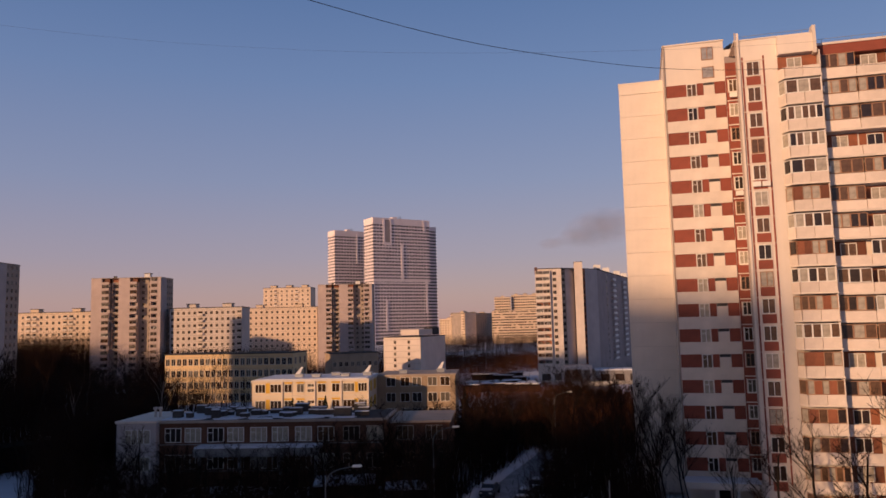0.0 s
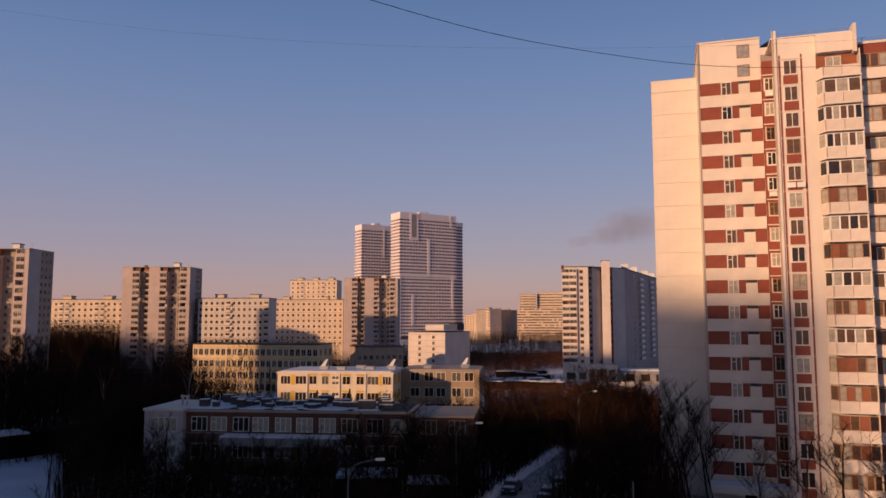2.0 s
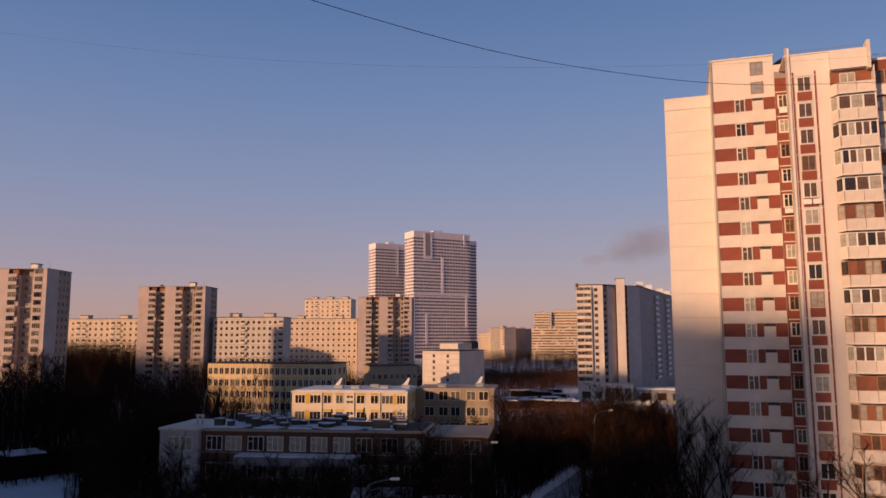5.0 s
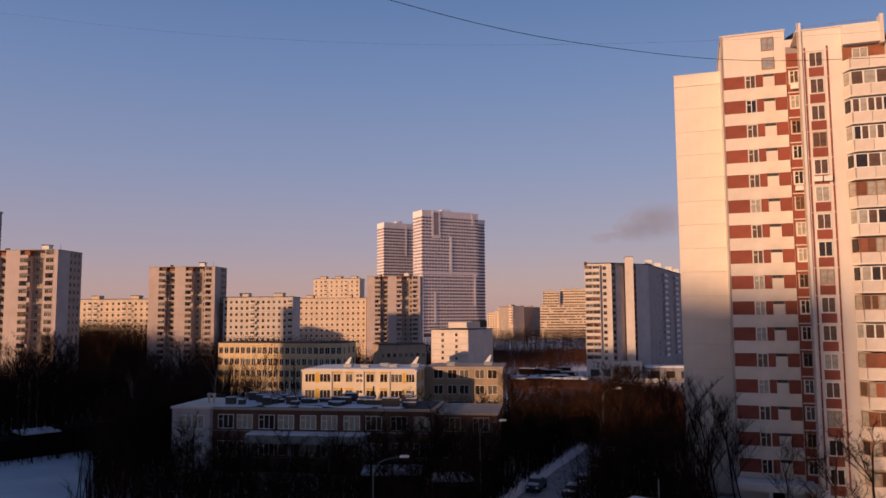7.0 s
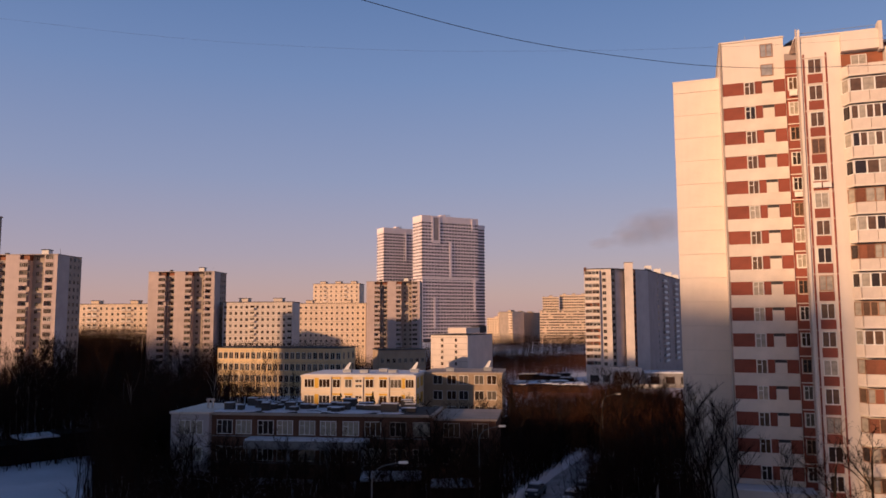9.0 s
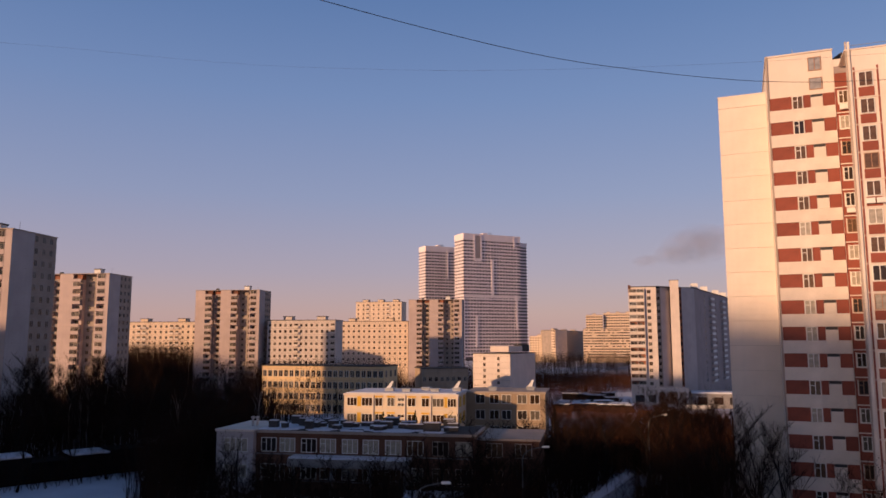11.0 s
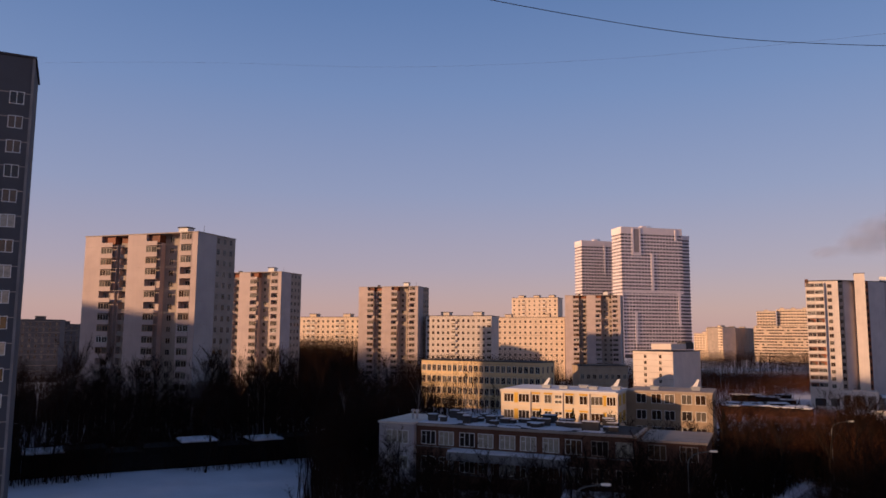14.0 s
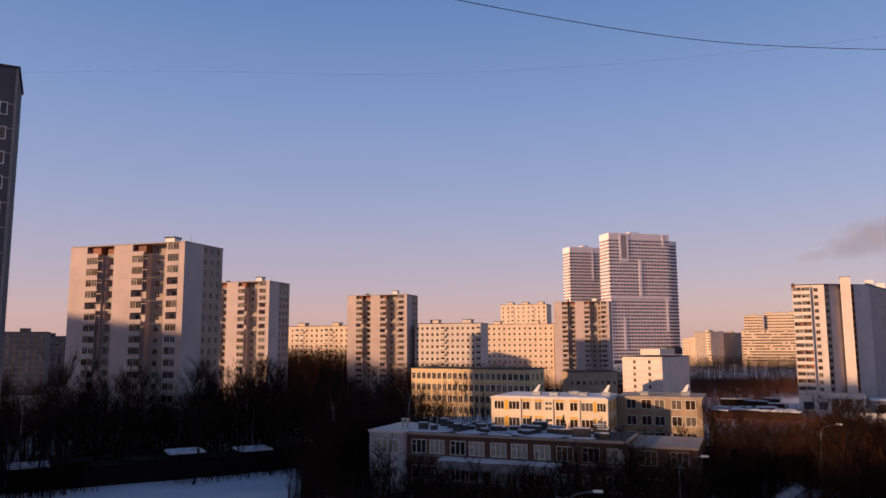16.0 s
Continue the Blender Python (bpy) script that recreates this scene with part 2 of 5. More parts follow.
def relief(xs, zs, depth_of, slot_of):
    """One connected mesh of cells between the cuts xs and zs, each standing depth_of(i, j) metres in front of y = 0."""
    bm = bmesh.new()
    pts = {}

    def v(i, j, d):
        if (i, j, d) not in pts:
            pts[i, j, d] = bm.verts.new((xs[i], -d, zs[j]))
        return pts[i, j, d]
    nx, nz = len(xs) - 1, len(zs) - 1

    def dep(i, j):
        return depth_of(i, j) if 0 <= i < nx and 0 <= j < nz else 0.0
    for i in range(nx + 1):
        for j in range(nz + 1):
            if i < nx and j < nz:
                d = dep(i, j)
                bm.faces.new((v(i, j, d), v(i + 1, j, d), v(i + 1, j + 1, d), v(i, j + 1, d))).material_index = slot_of(i, j)
            if j < nz and dep(i - 1, j) != dep(i, j):
                a, b = dep(i - 1, j), dep(i, j)
                bm.faces.new((v(i, j, a), v(i, j, b), v(i, j + 1, b), v(i, j + 1, a)))
            if i < nx and dep(i, j - 1) != dep(i, j):
                a, b = dep(i, j - 1), dep(i, j)
                bm.faces.new((v(i, j, b), v(i, j, a), v(i + 1, j, a), v(i + 1, j, b)))
    return bm


def window_meshes(w, h, leaves, frame_key, bar, glass_key):
    """Shared meshes of a window of w x h metres with so many leaves: frame, and pane. Its back lies at y = 0."""
    key = (w, h, leaves, frame_key, bar, glass_key)
    if key not in WINDOWS:
        t, d = 0.075, 0.09
        xs = [0.0]
        for i in range(leaves + 1):
            x = i * (w - t) / leaves
            xs += [x, x + t] if i else [x + t]
        zs = [0, t, h - t, h] if not bar else [0, t, h * 0.64, h * 0.64 + 0.06, h - t, h]
        f = relief(xs, zs, lambda i, j: d if i % 2 == 0 or j in (0, len(zs) - 2) or (bar and j == 2 and i == 1) else 0.012, lambda i, j: 0)
        g = boxes((t, w - t, -0.04, -0.016, t, h - t))
        WINDOWS[key] = (mesh_of("window", f, M[frame_key]), mesh_of("pane", g, M[glass_key]))
    return WINDOWS[key]


def window(parent, x, y, z, w, h, leaves=2, frame_key="white_frame", bar=False, turn=0, glass_key="glass"):
    f, g = window_meshes(w, h, leaves, frame_key, bar, glass_key)
    ob = part("window", f, None, parent, at=pose(x, y, z, 0, 0, turn))
    part("pane", g, None, ob)
    return ob


def prism(pts, z0, z1):
    """An upright body over a plan of corners, open below."""
    bm = bmesh.new()
    lo = [bm.verts.new((x, y, z0)) for x, y in pts]
    hi = [bm.verts.new((x, y, z1)) for x, y in pts]
    n = len(pts)
    for i in range(n):
        bm.faces.new((lo[i], lo[(i + 1) % n], hi[(i + 1) % n], hi[i]))
    bm.faces.new(hi)
    bmesh.ops.recalc_face_normals(bm, faces=bm.faces)
    return bm


FAR = {}


def far_window(parent, x, y, z, w, h, turn=0, wall="white_frame"):
    """A window too far off to show more than its frame and dark pane: one mesh."""
    key = (w, h, wall)
    if key not in FAR:
        t = 0.065
        xs, zs = [0, t, w * 0.5 - t / 2, w * 0.5 + t / 2, w - t, w], [0, t, h - t, h]
        bm = relief(xs, zs, lambda i, j: 0.10 if i % 2 == 0 or j != 1 else 0.03, lambda i, j: 0 if i % 2 == 0 or j != 1 else 1)
        FAR[key] = mesh_of("window", bm, M[wall], M["dark_glass"])
    return part("window", FAR[key], None, parent, at=pose(x, y, z, 0, 0, turn))


def polar(az, rng, z=0.0):
    return rng * math.sin(radians(az)), rng * math.cos(radians(az)), z


def ground_z(x, y):
    r = math.hypot(x, y)
    k = min(1.0, max(0.0, (r - 180) / 160))
    return -6.0 * k * k * (3 - 2 * k)


# ---------------------------------------------------------------- ground
def build_ground():
    bm = bmesh.new()
    rings = [0, 15, 30, 45, 60, 75, 90, 105, 120, 135, 150, 165, 180, 200, 220, 240, 260, 280, 300, 320, 340, 400, 500, 700, 1000, 1500, 2500, 4500]
    seg, prev = 96, None
    for r in rings:
        ring = []
        for k in range(seg if r else 1):
            a = 2 * math.pi * k / seg
            x, y = r * math.sin(a), r * math.cos(a)
            n = 0.25 * noise.noise(Vector((x * 0.05, y * 0.05, 0))) if r < 400 else 0
            ring.append(bm.verts.new((x, y, ground_z(x, y) + n - 0.1)))
        if prev is not None:
            for k in range(seg):
                k2 = (k + 1) % seg
                bm.faces.new((ring[k2], ring[k], prev[0]) if len(prev) == 1 else (ring[k2], ring[k], prev[k], prev[k2]))
        prev = ring
    bmesh.ops.recalc_face_normals(bm, faces=bm.faces)
    ob = part("ground", bm, M["snow"])
    for p in ob.data.polygons:
        p.use_smooth = True
    tagged(ob, "snow-covered ground between the apartment blocks", "ground", kind="structure")


build_ground()


# ---------------------------------------------------------------- the tall stepped house with red bands
def build_banded_house():
    H = 2.92
    house = thing("apartment_house", pose(23.4, 92.5, 0, 0, 0, -15), "seventeen-storey cream panel house with brick-red bands and glazed balconies", "apartment building")
    part("wall", boxes((0.02, 5.5, 0.08, 14, 0, 51.5)), M["joint"], house, "blank end wall of cream panels")
    part("wall", boxes((5.52, 12.38, -5, 14, 0, 54.1)), M["cream_panel"], house)
    part("wall", boxes((12.38, 14.6, -4.96, 14, 0, 53.0)), M["cream_panel"], house, "narrow recessed wall between two house sections")
    part("wall", prism([(12.98, -10), (20.78, -10), (20.78, 14), (14.62, 14), (14.62, -4.5)], 0, 52.0), M["cream_panel"], house)
    part("wall", boxes((20.78, 40, -8.9, 14, 0, 50.7)), M["cream_panel"], house)
    part("roof", boxes((5.4, 12.45, -5.12, 14.1, 54.1, 54.28), (12.9, 20.8, -10.1, 14.1, 52.0, 52.14), (20.8, 40.1, -9.2, 14.1, 50.86, 50.98), (-0.05, 5.5, -0.1, 14.1, 51.5, 51.66)), M["cream_trim"], house)
    # blank end: full panels with open joints and cladding strips
    pan = mesh_of("panel", boxes(*[(0, 5.5, -0.06, 0.08, i * 0.727, i * 0.727 + 0.722) for i in range(4)]), M["cream_panel"])
    for k in range(18):
        z = 0.3 + k * 2.93
        if z + 2.9 < 51.6:
            part("panel", pan, None, house, at=pose(0, 0, z))
    part("panel", boxes((0, 5.5, -0.06, 0.08, 50.13, 51.62)), M["cream_panel"], house)
    # banded part
    red_l = mesh_of("red_panel", boxes((0, 2.30, -0.05, 0, 0, 1.5)), M["red_panel"])
    red_m = mesh_of("red_panel", boxes((0, 0.72, -0.05, 0, 0, 1.5)), M["red_panel"])
    red_r = mesh_of("red_panel", boxes((0, 1.2, -0.05, 0, 0, 1.5)), M["red_panel"])
    spandrel = mesh_of("spandrel", boxes((0, 6.75, -0.16, 0, 0, 1.40)), M["cream_trim"])
    tongue = mesh_of("loggia_screen", boxes((0, 1.2, -0.14, 0, 0, 1.16)), M["cream_trim"])
    # flat dark strip painted as the shade inside a loggia opening
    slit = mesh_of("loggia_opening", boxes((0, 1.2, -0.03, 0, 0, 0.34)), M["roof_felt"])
    for k in range(16):
        zt = 5.38 + H * k
        part("red_panel", red_l, None, house, at=pose(5.66, -5, zt - 1.5))
        part("red_panel", red_m, None, house, at=pose(9.18, -5, zt - 1.5))
        part("red_panel", red_r, None, house, at=pose(11.16, -5, zt - 1.5))
        if k < 15:
            part("spandrel", spandrel, None, house, at=pose(5.62, -5, zt + 0.01))
        part("loggia_screen", tongue, None, house, at=pose(9.93, -5, zt - 1.5))
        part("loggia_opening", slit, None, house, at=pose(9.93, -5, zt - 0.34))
        window(house, 8.02, -5, zt - 1.6, 1.10, 1.6, 2, bar=True)
    window(house, 9.85, -5, 51.95, 1.35, 1.6, 2, frame_key="wood_frame", glass_key="pale_glass")
    window(house, 9.85, -5, 49.72, 1.35, 1.4, 1, frame_key="wood_frame", glass_key="pale_glass")
    # edge trim on the corner, drainpipes
    part("corner_trim", boxes((5.44, 5.62, -5.14, -4.9, 3, 54.3)), M["recess_wall"], house)
    # recessed strip with small windows
    part("red_strip", boxes((12.44, 13.98, -5.03, -4.95, 3.0, 51.3)), M["red_panel"], house, "dark red strip between two house sections")
    part("strip_grille", boxes((12.44, 13.98, -5.06, -4.95, 51.3, 52.1)), M["mauve_panel"], house)
    sill = mesh_of("ledge", boxes((0, 1.5, -0.16, 0, 0, 0.12)), M["cream_trim"])
    jamb = mesh_of("window_surround", boxes((-0.09, 0, -0.08, 0, -0.06, 1.56), (0.95, 1.04, -0.08, 0, -0.06, 1.56), (0, 0.95, -0.10, 0, -0.1, 0)), M["cream_trim"])
    for k in range(16):
        zt = 5.38 + H * k
        # darker panes on the lower storeys stand for the shade there
        window(house, 12.72, -5.03, zt - 1.42, 0.95, 1.5, 2, frame_key=("white_frame", "wood_frame", "white_frame")[k % 3], bar=True, glass_key="dark_glass" if k < 8 else "glass")
        part("window_surround", jamb, None, house, at=pose(12.72, -5.03, zt - 1.42))
        part("ledge", sill, None, house, at=pose(12.46, -5.03, zt + 0.36))
    # section with a column of windows between two red stripes
    for x in (12.98, 13.60, 15.78):
        w = 0.16
        part("stripe" if x > 13 else "drainpipe", boxes((x, x + w, -10.06, -10, 3.5, 53.0 if x < 13 else 50.1)), M["red_panel"] if x > 13 else M["joint"], house)
    part("pilaster", boxes((13.2, 13.42, -10.18, -10, 0, 52.9)), M["cream_trim"], house)
    under = mesh_of("red_panel", boxes((0, 1.45, -0.05, 0, 0, 0.98)), M["red_panel"])
    ledge = mesh_of("ledge", boxes((0, 2.45, -0.09, 0, 0, 0.09)), M["cream_trim"])
    for k in range(16):
        z = 4.0 + H * k + 0.10 * k / 15
        window(house, 14.06, -10, z, 1.36, 1.62, 2, frame_key="white_frame" if k % 5 != 2 else "wood_frame")
        part("red_panel", under, None, house, at=pose(14.02, -10, z - 1.05))
        part("ledge", ledge, None, house, at=pose(13.5, -10, z + 1.72))
    # stacks of balconies
    rng = random.Random(5)
    par2 = mesh_of("parapet", boxes((0, 1.72, -0.10, 0, 0, 1.07)), M["balcony_screen"])
    par_side = mesh_of("parapet", boxes((0, 1.22, -0.10, 0, 0, 1.07)), M["balcony_screen"])
    bm = bmesh.new()
    lo = [bm.verts.new((x, y, -0.17)) for x, y in ((-0.05, 0), (0.52, -1.27), (4.2, -1.27), (4.2, 0))]
    hi = [bm.verts.new(v.co + Vector((0, 0, 0.17))) for v in lo]
    bm.faces.new(hi)
    bm.faces.new(lo[::-1])
    for i in range(4):
        bm.faces.new((lo[i], lo[(i + 1) % 4], hi[(i + 1) % 4], hi[i]))
    bmesh.ops.recalc_face_normals(bm, faces=bm.faces)
    slab = mesh_of("balcony_slab", bm, M["cream_trim"])
    cheek = mesh_of("cheek", boxes((0, 0.10, -1.2, 0, 0, 2.70)), M["cream_trim"])
    for k in range(17):
        z = 47.04 - H * k
        if z < 0:
            break
        bal = part("balcony", slab, None, house, at=pose(17.2, -10, z))
        for j in (0, 1):
            part("parapet", par2, None, bal, at=pose(0.60 + j * 1.77, -1.14, 0))
        part("parapet", par_side, None, bal, at=pose(0.03, -0.04, 0, 0, 0, -64))
        part("cheek", cheek, None, bal, at=pose(4.04, 0, 0))
        kind = rng.choice(["white_frame", "white_frame", "wood_frame", "wood_frame", "open"])
        if kind == "open":
            part("back_wall", boxes((0.1, 4.0, -0.12, -0.02, 0, 2.6)), M["rust_brown"], bal)
            window(house, 18.2, -10.12, z + 0.9, 1.5, 1.5, 2)
        else:
            n = rng.choice([3, 4, 5])
            ww = round(3.5 / n, 3)
            window(house, 17.26, -10.08, z + 1.08, 1.12, 1.48, 1, frame_key=kind, turn=-64)
            for j in range(n):
                if kind == "wood_frame" and rng.random() < 0.3:
                    part("screen_board", boxes((0, ww, -0.04, 0, 0, 1.45)), M["rust_brown"], bal, at=pose(0.56 + j * ww, -1.1, 1.08))
                else:
                    window(house, 17.76 + j * ww, -11.1, z + 1.08, ww, 1.48, 1, frame_key=kind)
        # wide balconies of the next section
        z2 = z - 0.15
        for x0, step in ((21.55, 0), (28.95, 1)):
            wide = part("balcony", boxes((0, 7.0, -1.25, 0, -0.16, 0), (0, 7.0, -1.3, -1.2, -0.2, 0.05)), M["cream_trim"], house, at=pose(x0, -8.9, z2))
            part("parapet", boxes((0.05, 3.45, -1.2, -1.1, 0, 1.0)), M["balcony_screen"], wide)
            part("parapet", boxes((3.5, 6.95, -1.26, -1.16, 0.05, 1.02)), M["balcony_screen"], wide)
            for j in range(2):
                fk = rng.choice(["white_frame", "wood_frame", "wood_frame", "open", "open"])
                if fk == "open":
                    part("back_wall", boxes((0.1 + j * 3.4, 3.3 + j * 3.4, -0.1, -0.02, 0, 2.6)), M["rust_brown"], wide)
                    window(house, x0 + 0.8 + j * 3.4, -9.0, z2 + 0.9, 1.6, 1.5, 2)
                else:
                    m = rng.choice([3, 4])
                    ww = round(3.3 / m, 3)
                    for i in range(m):
                        window(house, x0 + 0.1 + j * 3.45 + i * ww, -10.02 - 0.05 * j, z2 + 1.05, ww, 1.5, 1, frame_key=fk)
            part("cheek", boxes((-0.06, 0.06, -1.2, 0, 0, 2.7)), M["cream_trim"], wide)
    part("attic_panel", boxes((20.8, 40, -9.8, -8.9, 49.5, 50.6)), M["red_panel"], house, "brick-red attic panel")
    part("attic_coping", boxes((20.8, 40, -9.9, -8.9, 50.6, 50.86)), M["cream_trim"], house)
    part("attic_wall", boxes((17.25, 20.75, -10.9, -10, 49.75, 51.75)), M["cream_panel"], house)
    part("vent_pier", boxes((20.75, 21.1, -11.1, -9.8, 49.5, 52.55)), M["cream_trim"], house)
    # railings and masts on the roof
    part("roof_railing", boxes((13.1, 20.7, -9.7, -9.66, 52.6, 52.64), *[(x, x + 0.04, -9.7, -9.66, 52.1, 52.64) for x in range(14, 21, 3)], (21.2, 40, -9.3, -9.26, 51.45, 51.49), *[(x, x + 0.04, -9.3, -9.26, 50.9, 51.49) for x in range(22, 40, 3)]), M["metal"], house)
    part("roof_housing", boxes((12.5, 14.5, -3.4, 2, 53.0, 53.5)), M["cream_trim"], house)
    bm = bmesh.new()
    gable = [[bm.verts.new(p) for p in ((12.4, y, 53.5), (14.6, y, 53.5), (13.5, y, 54.25))] for y in (-3.5, 2.1)]
    bm.faces.new(gable[0])
    bm.faces.new(gable[1][::-1])
    for i in range(3):
        bm.faces.new((gable[0][i], gable[1][i], gable[1][(i + 1) % 3], gable[0][(i + 1) % 3]))
    bmesh.ops.recalc_face_normals(bm, faces=bm.faces)
    part("gable_roof", bm, M["roof_felt"], house, "small dark gabled roof over the lift shaft")
    part("mast", boxes((8.6, 8.66, -1, -0.94, 54.2, 56.2), (8.3, 8.96, -1, -0.96, 55.7, 55.76)), M["metal"], house)
    # air conditioners
    ac = mesh_of("air_conditioner", boxes((0, 0.8, -0.35, 0, 0, 0.55), (0.08, 0.52, -0.38, -0.35, 0.05, 0.5)), M["white_frame"])
    for x, y, z in ((13.95, -10.05, 35.4), (14.9, -10.05, 35.4), (12.75, -5.2, 47.0), (12.75, -5.2, 35.3), (20.9, -10.2, 45.3), (20.9, -10.2, 36.5)):
        part("air_conditioner", ac, None, house, at=pose(x, y, z))
    # porch
    part("porch_canopy", boxes((5.2, 13.2, -8.2, -5, 2.55, 3.1), (5.2, 13.2, -8.3, -8.2, 2.5, 3.2)), M["cream_trim"], house)
    part("porch_snow", boxes((5.3, 13.1, -8.15, -5.2, 3.1, 3.3)), M["snow"], house)
    for x in (5.4, 8.4, 10.6, 12.8):
        part("porch_post", boxes((x, x + 0.3, -8.1, -7.8, 0, 2.55)), M["cream_trim"], house)
    part("entrance_door", boxes((9.0, 10.2, -5.1, -5, 0, 2.2)), M["shed"], house)


# ---------------------------------------------------------------- sixteen-storey point blocks, all of one series
def build_point_block(m, label):
    S, N = 2.85, 16
    top = S * N + 0.5
    t = thing("tower_block", m, label, "apartment building", "sixteen-storey tower blocks")
    # same wall as the wings, darkened in colour as recess shade
    part("wall", boxes((0, 33, 3.2, 16, -6, top)), M["recess_wall"], t, "recess wall, its shade put into a darker colour")
    for x0, x1 in ((0, 8.4), (13, 21.6), (28, 33.02)):
        xb = {0: 5.0, 13: 18.4, 28: 28.4}[x0]
        xe = {0: 8.4, 13: 21.6, 28: 31.4}[x0]
        walls = [b for b in ((x0, xb, 0, 3.2, -6, top), (xe, x1, 0, 3.2, -6, top)) if b[1] - b[0] > 0.2]
        for w_ in walls:
            part("wing_wall", boxes(w_), M["pink_panel"], t)
        part("loggia_wall", boxes((xb, xe, 1.6, 3.2, -6, top - 2.0)), M["pink_panel"], t)
        part("attic_panel", boxes((xb, xe, 0.9, 3.2, top - 2.0, top)), M["rust_brown"], t, "rusty brown attic panel")
        w = round(xe - xb, 2)
        slab = mesh_of("balcony", boxes((0, w, -0.05, 1.6, -0.12, 0), (0, w, -0.05, 0.05, 0, 1.0)), M["pink_panel"])
        rng = random.Random(int(x0) + 3)
        for k in range(N):
            z = k * S + 0.6
            part("balcony", slab, None, t, at=pose(xb, 0, z))
            if rng.random() < 0.74:
                fk = rng.choice(["sand_window", "sand_window", "sand_window", "white_frame", "wood_frame"])
                for j in (0, 1):
                    far_window(t, xb + 0.02 + j * w / 2, 0.02, z + 1.02, round(w / 2 - 0.03, 2), 1.5, wall=fk)
            else:
                far_window(t, xb + 0.5, 1.58, z + 0.6, 1.5, 1.6, wall="sand_window")
    # loggias in the first recess, coloured dark for the shade there
    part("loggia_fin", boxes((9.2, 9.4, 1.8, 3.2, -6, top - 2.0)), M["pink_panel"], t)
    part("attic_panel", boxes((9.4, 13, 2.0, 3.2, top - 2.0, top)), M["rust_brown"], t)
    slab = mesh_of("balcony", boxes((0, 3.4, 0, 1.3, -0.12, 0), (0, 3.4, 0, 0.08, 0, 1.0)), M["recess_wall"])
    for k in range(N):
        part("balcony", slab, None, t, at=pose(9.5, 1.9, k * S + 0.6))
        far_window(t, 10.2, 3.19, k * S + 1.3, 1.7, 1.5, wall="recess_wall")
    for k in range(N):
        z = k * S + 0.6
        for x in (22.9, 26.2):
            far_window(t, x, 3.2, z + 0.85, 1.3, 1.45, wall="sand_window")
        # flank
        for y, w in ((7.9, 1.1), (10.6, 1.2), (13.3, 1.2)):
            far_window(t, 33.02, y, z + 0.85, w, 1.45, turn=90, wall="mauve_panel")
    # flank greyer than the front: its shade is in the colour
    part("side_wall", boxes((33.0, 33.05, 0, 7.6, -6, top)), M["grey_panel"], t)
    part("panel_joints", boxes(*[(-0.02, 33.07, -0.012, 0.02, k * S + 0.55, k * S + 0.6) for k in range(1, N, 2)], *[(33.0, 33.07, 0, 16, k * S + 0.55, k * S + 0.61) for k in range(1, N)]), M["joint"], t)
    part("roof", boxes((-0.15, 33.2, -0.1, 16.1, top, top + 0.25)), M["recess_wall"], t)
    part("roof_housing", boxes((22.3, 25, 7, 9.6, top + 0.25, top + 2.4)), M["white_panel"], t)
    part("housing_cap", boxes((22.1, 25.2, 6.8, 9.8, top + 2.4, top + 2.7)), M["roof_felt"], t)
    part("vent", boxes((7, 8.2, 8, 9.2, top + 0.25, top + 1.6)), M["roof_felt"], t)
    part("mast", boxes((29, 29.06, 8, 8.06, top, top + 3.0)), M["cable"], t)
    return t


